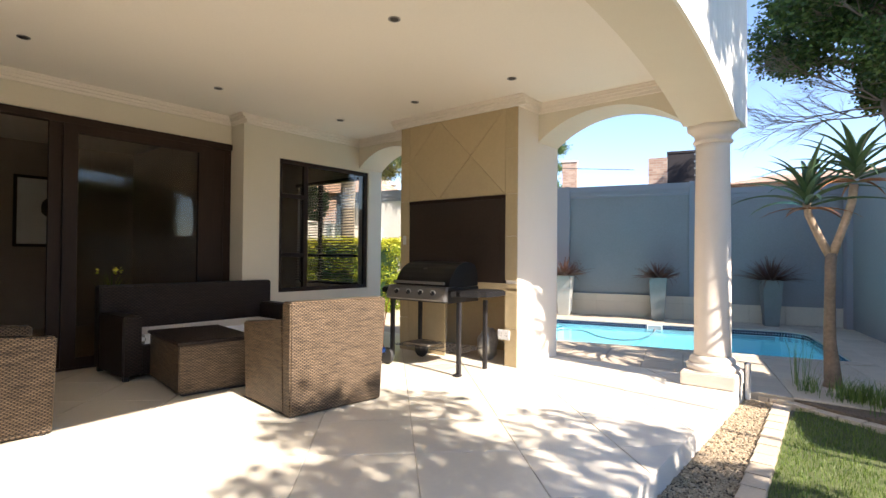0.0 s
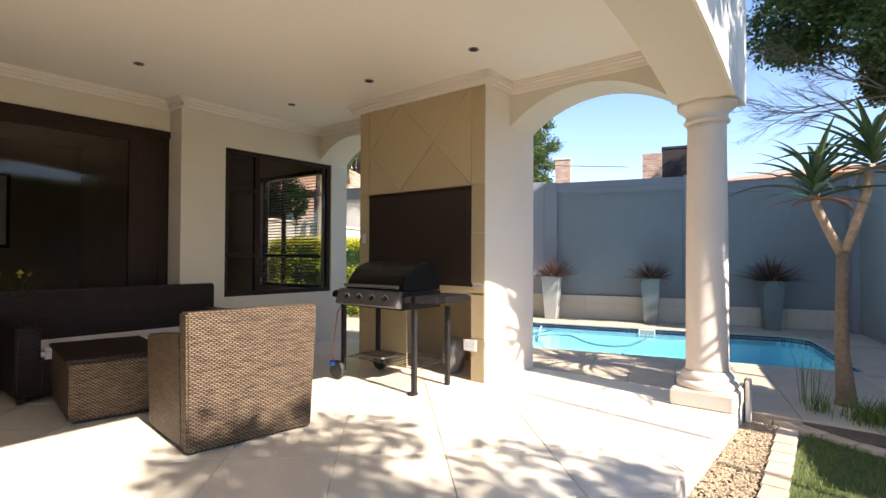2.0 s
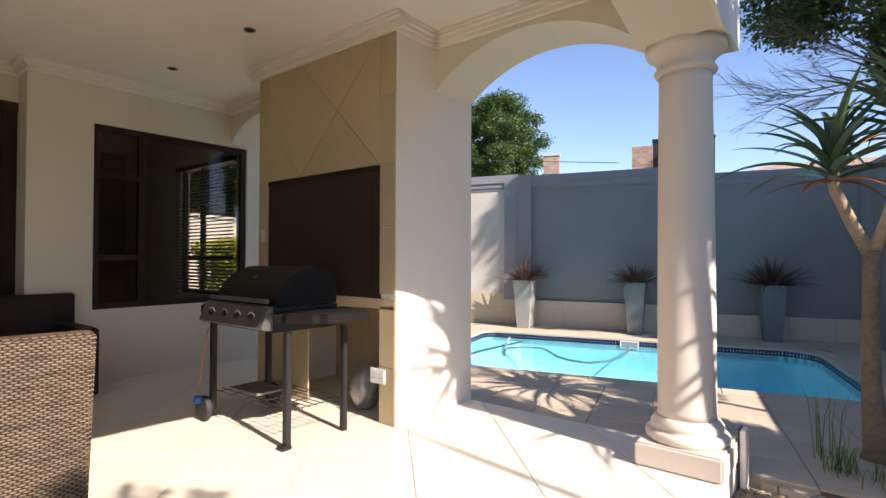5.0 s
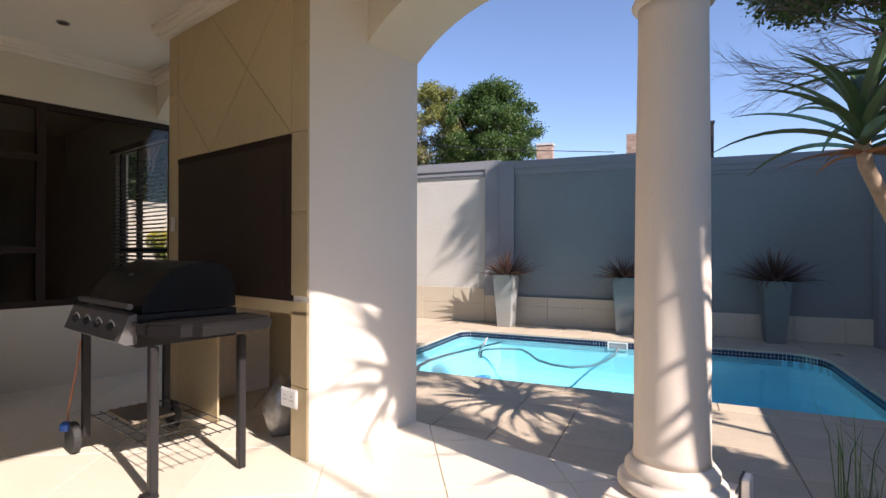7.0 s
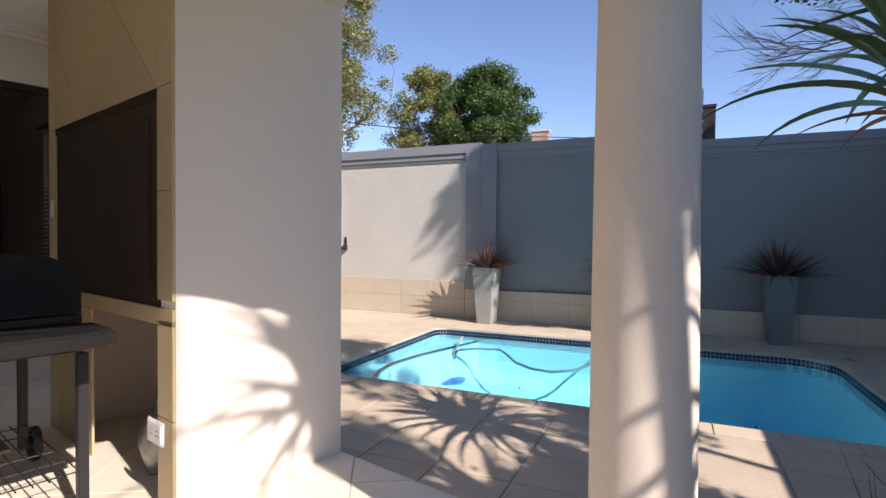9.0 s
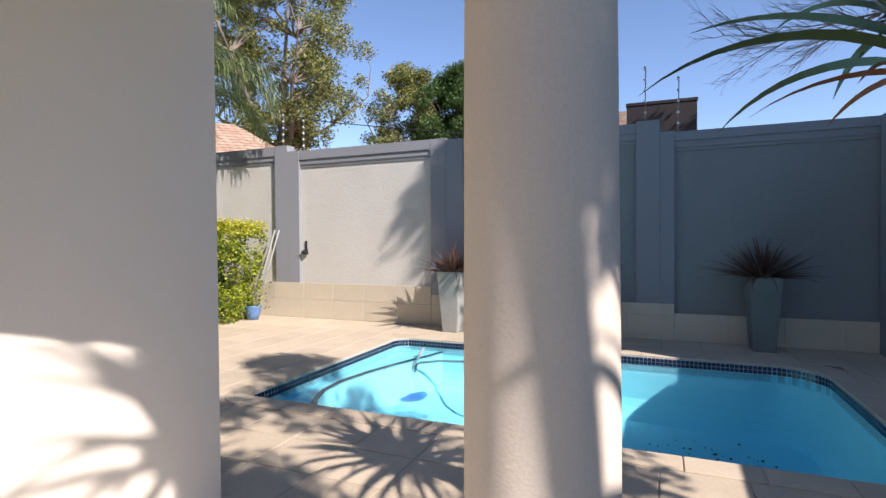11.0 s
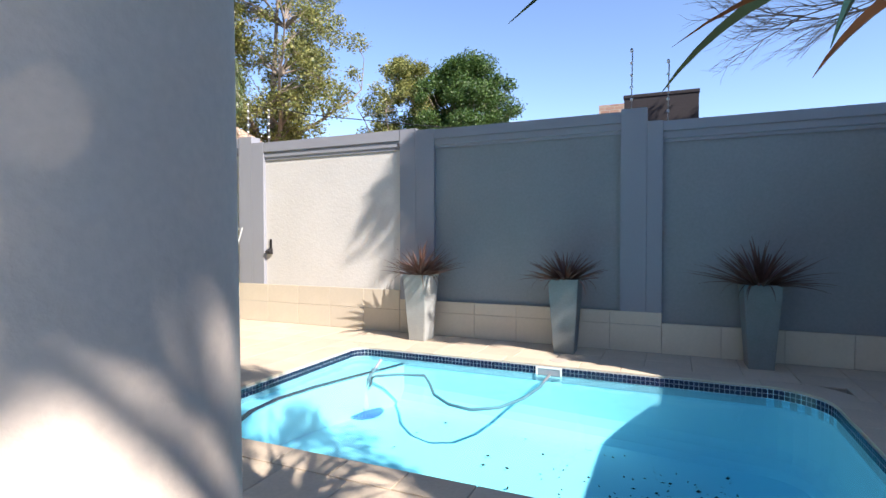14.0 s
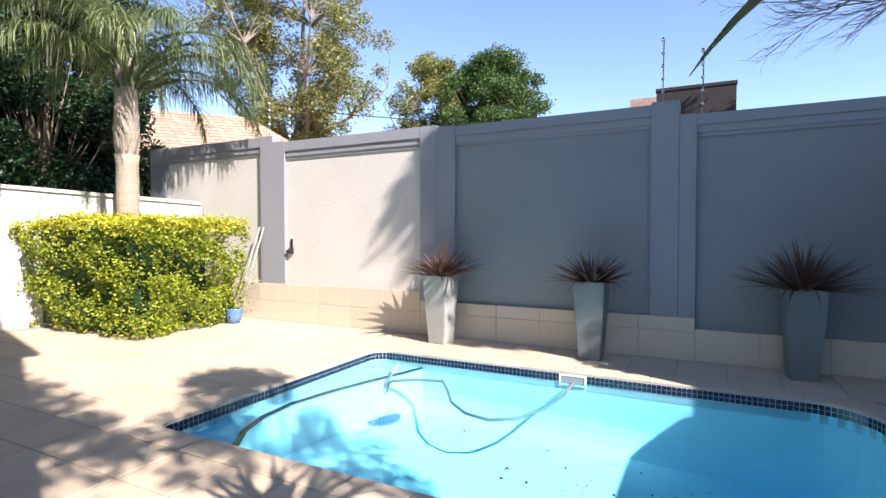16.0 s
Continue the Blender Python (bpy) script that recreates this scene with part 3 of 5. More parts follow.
# ---- columns ----
def round_column(x, y, label):
    col = thing("column", pose(x, y, 0), label, "column", "columns of the patio")
    part("plinth", box(-0.25, 0.262, -0.27, 0.27, 0, 0.15, 0.014), COLUMN, col)
    part("base", lathe([(0.240, 0.15), (0.250, 0.165), (0.253, 0.18), (0.250, 0.20), (0.235, 0.215), (0.215, 0.225), (0.219, 0.24), (0.217, 0.262), (0.200, 0.285), (0.187, 0.30)], 48), COLUMN, col, smooth=True)
    part("shaft", lathe([(0.180, 0.30), (0.176, 0.34), (0.174, 1.0), (0.169, 1.7), (0.160, 2.45), (0.162, 2.50)], 48), COLUMN, col, smooth=True)
    part("capital", lathe([(0.162, 2.50), (0.186, 2.512), (0.192, 2.525), (0.186, 2.538), (0.172, 2.548), (0.175, 2.585), (0.205, 2.62), (0.235, 2.640), (0.245, 2.655), (0.245, 2.70)], 48), COLUMN, col, smooth=True)
    return col


round_column(-1.324, 6.36, "round pale sandstone column on a square plinth at the patio corner")

# ---- window of the house ----
def window_unit(name, x, y0, y1, z0, z1, mullions, label):
    w_ = tagged(new(name), label=label, kind="structure")
    w_.matrix_world = pose(x, 0, 0)
    part("frame_rail", box(-0.03, 0.03, y0, y1, z0, z0 + 0.06), DARKWOOD, w_)
    part("frame_rail", box(-0.03, 0.03, y0, y1, z1 - 0.06, z1), DARKWOOD, w_)
    for a, b in [(y0, y0 + 0.06), (y1 - 0.06, y1)] + [(m - 0.035, m + 0.035) for m in mullions]:
        part("frame_post", box(-0.028, 0.028, a, b, z0 + 0.06, z1 - 0.06), DARKWOOD, w_)
    edges = [y0 + 0.06] + [e for m in mullions for e in (m - 0.035, m + 0.035)] + [y1 - 0.06]
    for a, b in zip(edges[::2], edges[1::2]):
        p = part("pane", box(-0.004, 0.004, a, b, z0 + 0.06, z1 - 0.06), PANE, w_)
        p.visible_shadow = False
    return w_


win = window_unit("window_1", WX - 0.06, 4.64, 6.36, 0.76, 2.70, [5.12], "dark-framed casement window with tinted panes")
for z in (1.30, 2.17):
    part("glazing_bar", box(-0.025, 0.025, 4.70, 5.085, z - 0.03, z + 0.03), DARKWOOD, win)
win2 = tagged(new("window_2"), label="dark-framed rear window of the room, behind a slatted blind", kind="structure")
win2.matrix_world = pose(-7.92, 6.58, 0)
for b in ((-0.90, 0.90, 0.76, 0.82), (-0.90, 0.90, 2.64, 2.70), (-0.90, -0.84, 0.82, 2.64), (0.84, 0.90, 0.82, 2.64), (-0.32, -0.26, 0.82, 2.64), (-0.84, 0.84, 1.27, 1.31)):
    part("frame_bar", box(b[0], b[1], -0.03, 0.03, b[2], b[3]), DARKWOOD, win2)
blind = thing("venetian_blind", pose(-7.92, 6.44, 0), "dark wooden venetian blind, lowered and half open, at rear window", "window blind")
part("headrail", box(-0.86, 0.86, -0.03, 0.03, 2.62, 2.68), BLIND, blind)
for i in range(36):
    z = 0.82 + i * 0.05
    part("slat", side_prism([(-0.022, z - 0.012), (0.022, z + 0.010), (0.022, z + 0.013), (-0.022, z - 0.009)], -0.84, 0.84, "x"), BLIND, blind)

# ---- sliding door ----
door = tagged(new("door_1"), label="wide dark-framed sliding glass door, partly open, to the dim lounge", kind="structure")
door.matrix_world = pose(-6.98, 0, 0)
part("head", box(-0.06, 0.06, -3.5, 4.08, 2.75, 2.83), DARKWOOD, door)
part("sill", box(-0.06, 0.06, -3.5, 4.08, 0.004, 0.03), DARKWOOD, door)
for a, b, dx in ((3.98, 4.08, 0), (3.62, 3.80, 0.03), (3.80, 3.98, -0.02), (2.12, 2.26, 0.03), (2.0, 2.12, -0.02), (0.2, 0.3, -0.02), (-1.6, -1.5, -0.02)):
    part("stile", box(dx - 0.025, dx + 0.025, a, b, 0.03, 2.75), DARKWOOD, door)
part("rail", box(0.005, 0.055, 2.26, 3.62, 0.03, 0.13), DARKWOOD, door)
part("rail", box(0.005, 0.055, 2.26, 3.62, 2.65, 2.75), DARKWOOD, door)
for a, b in ((2.26, 3.62),):
    p = part("pane", box(0.026, 0.034, a, b, 0.13, 2.65), PANE, door)
    p.visible_shadow = False
pic = thing("framed_picture", pose(-10.98, 2.9, 2.0, 0, 0, 90), "dark-framed picture with black blot on pale paper, on lounge wall", "picture")
part("frame", box(-0.42, 0.42, -0.03, 0.0, -0.6, 0.6, 0.004), DARKWOOD, pic)
part("paper", box(-0.37, 0.37, -0.034, -0.031, -0.55, 0.55), CLOTH, pic)
blot = bmesh.new()
bmesh.ops.create_icosphere(blot, subdivisions=2, radius=0.13)
for v_ in blot.verts:
    v_.co = Vector((v_.co.x * 1.2 + 0.1, v_.co.y * 0.01 - 0.036, v_.co.z * 1.4 + 0.1 + 0.04 * math.sin(9 * v_.co.x)))
part("blot", blot, BLACK, pic)

# ---- downlights ----
def downlight(x, y):
    d = thing("downlight", pose(x, y, H), "small round recessed ceiling downlight with a metal rim, off", "ceiling lamp", "downlights in the patio ceiling")
    part("rim", lathe([(0.045, -0.004), (0.05, -0.006), (0.05, 0.0), (0.046, 0.0)], 20), STEEL, d)
    part("lens", lathe([(0.034, -0.007), (0.034, -0.0045)], 16), GREYMETAL, d)


for x, y in ((-2.99, 3.29), (-2.99, 5.06), (-4.38, 5.06), (-5.80, 5.06), (-5.80, 3.29), (-5.80, 1.52), (-2.99, 1.52)):
    downlight(x, y)

# ---- boundary wall ----
def garden_part(name, bm, m, label):
    o = structure(name, bm, m, label)
    o.matrix_world = GARDEN
    return o


T0 = 3.04
def wall_bay(u0, u1, z0, top, panel_top, left, right, m):
    """A bay of the boundary wall: a sunken panel between piers, with a stepped head."""
    garden_part("boundary_panel", box(u0, u1, 0.06, 0.22, -0.2, top - 0.02), m, "painted sunken panel of the boundary wall")
    garden_part("boundary_head", box(u0, u1, 0.0, 0.06, panel_top - 0.05, top - 0.0, 0.006), GREYPIER, "plain painted head of the boundary wall")
    garden_part("boundary_moulding", side_prism([(0.022, panel_top - 0.051), (0.022, panel_top - 0.135), (0.040, panel_top - 0.15), (0.040, panel_top - 0.185), (0.06, panel_top - 0.185), (0.06, panel_top - 0.051)], u0, u1, "x"), GREYPIER, "stepped moulding under the wall's head")


# one wall: shaded bays get the darkened blue-grey, sunlit bays the pale plaster
wall_bay(-0.03, 2.404, 0.30, 2.86, 2.78, 0, 0, SHADEWALL)
wall_bay(-3.215, -0.54, 0.43, 3.02, 2.925, 0, 0, SHADEWALL)
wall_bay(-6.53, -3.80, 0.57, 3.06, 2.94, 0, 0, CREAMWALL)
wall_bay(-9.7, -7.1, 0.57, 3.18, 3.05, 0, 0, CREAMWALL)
for u0, u1, tp in ((-0.54, -0.22, 3.05), (-0.22, -0.03, 2.87), (-3.80, -3.52, 3.06), (-3.52, -3.215, 3.03), (-7.1, -6.80, 3.19), (-6.80, -6.53, 3.07), (-10.2, -9.7, 3.19)):
    garden_part("boundary_pier", box(u0 + 0.002, u1 - 0.002, -0.004, 0.22, -0.2, tp), GREYPIER, "plain grey painted pier of the boundary wall")
SIDE_TOP = 1.75
garden_part("side_wall_high", box(2.404, 2.6, -2.2, 0.22, -0.2, 2.80), SHADEWALL, "tall painted side wall near the corner, its blue-grey taking in the shade")
garden_part("side_wall_high_coping", box(2.38, 2.62, -2.22, 0.0, 2.80, 2.87), GREYPIER, "plain painted coping of the side wall")
garden_part("side_wall", box(2.404, 2.6, -9.0, -2.2, -0.2, SIDE_TOP), SHADEWALL, "low painted side wall of the garden, its blue-grey taking in the shade")
garden_part("side_wall_pier", box(2.30, 2.404, -0.25, 0.0, -0.2, 2.86), GREYPIER, "grey painted corner pier of the boundary wall")
garden_part("side_wall_coping", box(2.38, 2.62, -9.0, -2.22, SIDE_TOP, SIDE_TOP + 0.06), GREYPIER, "plain painted coping of the side wall")

# low white wall behind the hedge
lw = structure("low_wall", side_prism([(0, -0.2), (9, -0.2), (9, 2.6), (0, 2.0)], -0.2, 0.0, "x"), CREAMWALL, "white plastered low garden wall behind the hedge")
lw.matrix_world = pose(-11.05, 10.85, 0, 0, 0, 180 - 18)
lc = structure("low_wall_coping", side_prism([(0, 2.0), (9, 2.6), (9, 2.66), (0, 2.06)], -0.24, 0.04, "x"), CREAMWALL, "plain coping of the low garden wall")
lc.matrix_world = lw.matrix_world

# ---- furniture ----
def armchair(m, label):
    """A wicker tub chair that faces its own -x; its back stands at +x."""
    c = thing("wicker_armchair", m, label, "armchair", "wicker lounge suite")
    def slab(name, pts, y0, y1, lean=0.0):
        bm = side_prism(pts, y0, y1, "y")
        bmesh.ops.bevel(bm, geom=bm.edges[:], offset=0.014, segments=3, affect="EDGES")
        for v_ in bm.verts:
            v_.co.y *= 0.95 + 0.05 * v_.co.z / 0.93
        return part(name, bm, WEAVE, c)
    slab("backrest", [(0.30, 0.012), (0.42, 0.012), (0.46, 0.93), (0.31, 0.93)], -0.47, 0.47)
    slab("armrest", [(-0.44, 0.012), (0.298, 0.012), (0.298, 0.80), (0.22, 0.76), (-0.46, 0.70)], -0.465, -0.33)
    slab("armrest", [(-0.44, 0.012), (0.298, 0.012), (0.298, 0.80), (0.22, 0.76), (-0.46, 0.70)], 0.33, 0.465)
    slab("seat_base", [(-0.42, 0.012), (0.296, 0.012), (0.296, 0.36), (-0.42, 0.36)], -0.328, 0.328)
    part("cushion", box(-0.42, 0.29, -0.32, 0.32, 0.362, 0.48, 0.03), CLOTH, c, "white padded seat cushion")
    for x in (-0.38, 0.36):
        for y in (-0.40, 0.40):
            part("foot", box(x - 0.025, x + 0.025, y - 0.025, y + 0.025, 0.0, 0.0118), BLACK, c)
    return c


armchair(pose(-3.97, 3.28, 0, 0, 0, -7), "brown woven wicker armchair with high flat back and white cushion")
armchair(pose(-5.07, 1.06, 0, 0, 0, -92), "brown woven wicker armchair with white cushion, beside the low table")
sofa = thing("wicker_sofa", pose(-6.28, 3.42, 0), "dark brown wicker sofa with long white cushion by glass door", "sofa", "wicker lounge suite")
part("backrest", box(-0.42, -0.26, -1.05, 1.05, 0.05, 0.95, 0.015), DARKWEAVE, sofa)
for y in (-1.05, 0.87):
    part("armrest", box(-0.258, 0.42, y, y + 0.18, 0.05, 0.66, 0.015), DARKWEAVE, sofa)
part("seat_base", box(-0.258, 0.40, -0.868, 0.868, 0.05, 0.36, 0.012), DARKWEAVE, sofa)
part("cushion", box(-0.25, 0.41, -0.86, 0.86, 0.362, 0.46, 0.03), CLOTH, sofa, "long white padded seat cushion")
for x in (-0.38, 0.36):
    for y in (-1.0, 1.0):
        part("foot", box(x - 0.025, x + 0.025, y - 0.025, y + 0.025, 0, 0.052), BLACK, sofa)
tb = thing("wicker_coffee_table", pose(-5.34, 2.90, 0, 0, 0, -8), "low dark wicker coffee table with woven sides on shaded tiles", "coffee table", "wicker lounge suite")
part("body", box(-0.50, 0.50, -0.34, 0.34, 0.03, 0.47, 0.012), WEAVE, tb)
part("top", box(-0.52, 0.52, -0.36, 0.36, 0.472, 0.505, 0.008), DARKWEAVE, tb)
part("base", box(-0.46, 0.46, -0.30, 0.30, 0, 0.028), BLACK, tb)

# ---- gas barbecue ----
q = thing("gas_barbecue", pose(-4.02, 5.12, 0), "black and grey four-burner gas barbecue with closed lid on patio", "gas barbecue")
for x, y in ((0.51, -0.27), (0.51, 0.23)):
    part("leg", box(x - 0.022, x + 0.022, y - 0.022, y + 0.022, 0.0, 0.80, 0.004), GREYMETAL, q)
for x, y in ((-0.50, -0.27), (-0.50, 0.23)):
    part("leg", box(x - 0.022, x + 0.022, y - 0.022, y + 0.022, 0.09, 0.80, 0.004), GREYMETAL, q)
part("foot", box(0.47, 0.55, -0.33, -0.25, 0, 0.03, 0.008), GREYMETAL, q)
for y in (-0.33, 0.29):
    wbm = lathe([(0.065, -0.022), (0.095, -0.022), (0.10, -0.012), (0.10, 0.012), (0.095, 0.022), (0.065, 0.022)], 24)
    bmesh.ops.rotate(wbm, verts=wbm.verts, matrix=Matrix.Rotation(math.pi / 2, 3, "X"))
    bmesh.ops.translate(wbm, verts=wbm.verts, vec=(-0.53, y, 0.10))
    wh = part("wheel", wbm, RUBBER, q)
    hb = lathe([(0.063, -0.012), (0.063, 0.012)], 16)
    bmesh.ops.rotate(hb, verts=hb.verts, matrix=Matrix.Rotation(math.pi / 2, 3, "X"))
    bmesh.ops.translate(hb, verts=hb.verts, vec=(-0.53, y, 0.10))
    part("hub", hb, GREYMETAL, wh)
part("body", prism([(-0.46, -0.30), (0.38, -0.30), (0.38, 0.27), (-0.46, 0.27)], 0.78, 0.955), BLACK, q)
def rounded_shelf(poly):
    bm = prism(poly, 0.862, 0.925)
    bmesh.ops.bevel(bm, geom=[e for e in bm.edges if abs(e.verts[0].co.z - e.verts[1].co.z) > 0.03], offset=0.06, segments=4, affect="EDGES")
    bmesh.ops.bevel(bm, geom=[e for e in bm.edges if abs(e.verts[0].co.z - e.verts[1].co.z) < 0.01 and e.verts[0].co.z > 0.9], offset=0.012, segments=2, affect="EDGES")
    return part("side_shelf", bm, SHELF, q, "dark moulded side shelf")


rounded_shelf([(0.382, -0.32), (0.50, -0.34), (0.78, -0.20), (0.78, 0.30), (0.382, 0.30)])
rounded_shelf([(-0.462, 0.27), (-0.80, 0.24), (-0.80, -0.15), (-0.62, -0.34), (-0.462, -0.34)])
cp = side_prism([(-0.36, 0.80), (-0.39, 0.82), (-0.34, 0.955), (-0.301, 0.965), (-0.301, 0.80)], -0.50, 0.38, "x")
panel = part("control_panel", cp, STEEL, q, "brushed steel control panel")
for i in range(4):
    x = -0.34 + i * 0.185
    kb = lathe([(0.030, 0.0), (0.030, 0.008), (0.022, 0.012), (0.020, 0.032), (0.016, 0.034)], 18)
    bmesh.ops.rotate(kb, verts=kb.verts, matrix=Matrix.Rotation(radians(103), 3, "X"))
    bmesh.ops.translate(kb, verts=kb.verts, vec=(x, -0.357, 0.89))
    part("knob", kb, BLACK, panel, "black ribbed burner knob")
    ring = lathe([(0.031, 0.0), (0.038, 0.0), (0.038, 0.006), (0.031, 0.006)], 20)
    bmesh.ops.rotate(ring, verts=ring.verts, matrix=Matrix.Rotation(radians(103), 3, "X"))
    bmesh.ops.translate(ring, verts=ring.verts, vec=(x, -0.359, 0.89))
    part("knob_ring", ring, WHITEP, panel, "pale ring round the knob")
lid = part("lid", side_prism([(-0.27, 0.962), (-0.268, 1.0), (-0.245, 1.055), (-0.205, 1.11), (-0.15, 1.165), (-0.085, 1.205), (-0.01, 1.23), (0.08, 1.24), (0.16, 1.228), (0.22, 1.195), (0.255, 1.14), (0.27, 1.06), (0.27, 0.962)], -0.45, 0.37, "x"), LIDBLACK, q, "black domed barbecue lid")
part("handle", tube([(-0.43, -0.32, 1.0), (0.34, -0.32, 1.0)], 0.017, 10), STEEL, lid, "steel bar handle")
part("badge", box(-0.10, -0.05, -0.165, -0.155, 1.15, 1.165), STEEL, lid)
for i in range(9):
    part("rack_wire", tube([(-0.50, -0.25 + i * 0.06, 0.24), (0.50, -0.25 + i * 0.06, 0.24)], 0.0035, 5), GREYMETAL, q)
for i in range(6):
    part("rack_wire", tube([(-0.45 + i * 0.18, -0.26, 0.234), (-0.45 + i * 0.18, 0.24, 0.234)], 0.0035, 5), GREYMETAL, q)
part("gas_hose", tube([(-0.56, -0.20, 0.86), (-0.60, -0.27, 0.70), (-0.62, -0.30, 0.45), (-0.60, -0.34, 0.25), (-0.57, -0.35, 0.20)], 0.007, 8), HOSE, q, "orange gas hose")
part("regulator", lathe([(0.02, 0.14), (0.034, 0.15), (0.034, 0.185), (0.02, 0.20)], 14), BLUE, q, "blue gas regulator").location = (-0.57, -0.36, 0)

# ---- planters ----
def planter(u, v, seed, label, size=1.0):
    """A tall square planter, wider at the top, with a bronze flax."""
    p = thing("tall_planter", GARDEN @ pose(u, v, DECK_Z, 0, 0, seed * 3 - 6), label, "planter", "tall planters along the wall")
    bm = bmesh.new()
    prof = [(0.135, 0.0), (0.14, 0.02), (0.205, 0.93), (0.205, 0.95), (0.175, 0.95), (0.17, 0.90)]
    rr = [[bm.verts.new((sx * r * 0.92, sy * r, z)) for sx, sy in ((-1, -1), (1, -1), (1, 1), (-1, 1))] for r, z in prof]
    for a, b in zip(rr, rr[1:]):
        for i in range(4):
            bm.faces.new((a[i], a[(i + 1) % 4], b[(i + 1) % 4], b[i]))
    bm.faces.new(rr[0][::-1])
    bm.faces.new(rr[-1])
    bmesh.ops.bevel(bm, geom=[e for e in bm.edges if abs(e.verts[0].co.z - e.verts[1].co.z) > 0.5], offset=0.01, segments=2, affect="EDGES")
    # the sunlit pot keeps the paler cement, the others the shade-darkened colour
    part("pot", bm, POT if seed == 1 else POTSHADE, p)
    r = random.Random(seed)
    for i in range(110):
        fl = bmesh.new()
        a = r.uniform(0, 2 * math.pi)
        el = radians(90 - 78 * r.uniform(0, 1) ** 0.62)
        rad_ = 0.07 * math.cos(el)
        blade(fl, (rad_ * math.cos(a), rad_ * math.sin(a), 0.90), a, size * r.uniform(0.42, 0.60) * (1.12 if el < 0.6 else 0.9), 0.044, el, r.uniform(0.05, 0.55), 5, fold=0.3, taper=0.95)
        part("leaf", fl, FLAX, p)
    for i in range(7):
        fl = bmesh.new()
        a = r.uniform(0, 2 * math.pi)
        blade(fl, (0.14 * math.cos(a), 0.14 * math.sin(a), 0.93), a, r.uniform(0.3, 0.42), 0.022, radians(20), r.uniform(1.6, 2.2), 6, fold=0.3, taper=0.95)
        part("leaf", fl, FLAX, p)
    return p


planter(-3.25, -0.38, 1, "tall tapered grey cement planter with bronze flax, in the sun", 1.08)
planter(-1.17, -0.38, 2, "tall tapered blue-grey planter, darkened as shaded, with bronze flax by boundary wall", 0.92)
planter(1.00, -0.30, 3, "tall tapered blue-grey planter, darkened as shaded, with wide bronze flax by the wall", 1.2)


# ---- trees ----
def limb_tree(name, m, height, spread, seed, leaves, leaf_size, leaf, label, trunk_r=0.16, crown_from=0.35, clumps=40, clump_r=0.5, squash=0.8, bark=BARK, category="tree", fork=5, limbs=0, ragged=False):
    """A trunk with limbs that fork, and leaves in loose clumps round the twigs."""
    r = random.Random(seed)
    g = np.random.default_rng(seed)
    t = thing(name, m, label, category)
    bm = bmesh.new()
    z0 = height * crown_from
    tube([(0, 0, 0), (0.05 * height * r.uniform(-1, 1) * 0.3, 0, z0 * 0.5), (0, 0, z0), (0.02 * height, 0.02 * height, height * 0.8)], [trunk_r, trunk_r * 0.85, trunk_r * 0.7, trunk_r * 0.15], 10, bm)
    nodes = [(Vector((0.01 * height * k, 0.01 * height * k, z0 + (height * 0.8 - z0) * k / 4)), trunk_r * (0.6 - 0.1 * k)) for k in range(5)]
    for k in range(limbs):
        # a main limb that rises outward and bends
        a = 2 * math.pi * k / limbs + r.uniform(-0.5, 0.5)
        p_ = Vector((0, 0, z0 * r.uniform(0.85, 1.25)))
        up_ = r.uniform(0.8, 1.6)
        line_, rads = [p_], [trunk_r * 0.5]
        for n_ in range(7):
            a += r.uniform(-0.35, 0.35)
            p_ = p_ + Vector((math.cos(a), math.sin(a), up_ * r.uniform(0.6, 1.3))) * (spread * 0.15)
            line_.append(p_)
            rads.append(trunk_r * (0.45 - 0.058 * n_))
            nodes.append((p_, rads[-1]))
        tube(line_, rads, 7, bm)
    centres = []
    for i in range(clumps):
        a = r.uniform(0, 2 * math.pi)
        h = r.uniform(0, 1)
        rad = spread * math.sqrt(max(0.05, 1 - (2 * h - 1) ** 2)) * r.uniform(0.35, 1.0)
        c = Vector((rad * math.cos(a), rad * math.sin(a), z0 + (height - z0) * (0.08 + 0.92 * h)))
        centres.append(c)
        if limbs:
            s, w0 = min(nodes, key=lambda nd: (nd[0] - c).length + (0.6 if nd[0].z > c.z else 0))
        else:
            s, w0 = Vector((0, 0, z0 + (c.z - z0) * r.uniform(0.1, 0.5))), trunk_r * 0.3
        w0 = min(w0, trunk_r * 0.22)
        mid = s.lerp(c, 0.5) + Vector((0, 0, 0.08 * spread))
        if limbs:
            mid += Vector((r.uniform(-1, 1), r.uniform(-1, 1), 0)) * (0.06 * spread)
        tube([s, mid, c], [w0, w0 * 0.55, trunk_r * 0.05], 5, bm)
        for k in range(fork):
            e = c + Vector((r.uniform(-1, 1), r.uniform(-1, 1), r.uniform(-0.6, 0.8))) * clump_r
            tube([mid.lerp(c, r.uniform(0.4, 1)), e], [trunk_r * 0.05, trunk_r * 0.015], 4, bm)
    part("trunk", bm, bark, t)
    per = max(1, leaves // clumps)
    pts = []
    for c in centres:
        q_ = g.normal(size=(per, 3))
        q_ *= (g.uniform(0.1, 1, (per, 1)) ** 0.4) / np.linalg.norm(q_, axis=1, keepdims=True)
        q_ *= [clump_r * g.uniform(0.7, 1.1), clump_r * g.uniform(0.7, 1.1), clump_r * squash * 0.8]
        keep_ = per
        if ragged:
            # clumps of many sizes, each with tufts and an uneven edge
            sc_ = g.choice([0.55, 0.8, 1.0, 1.3])
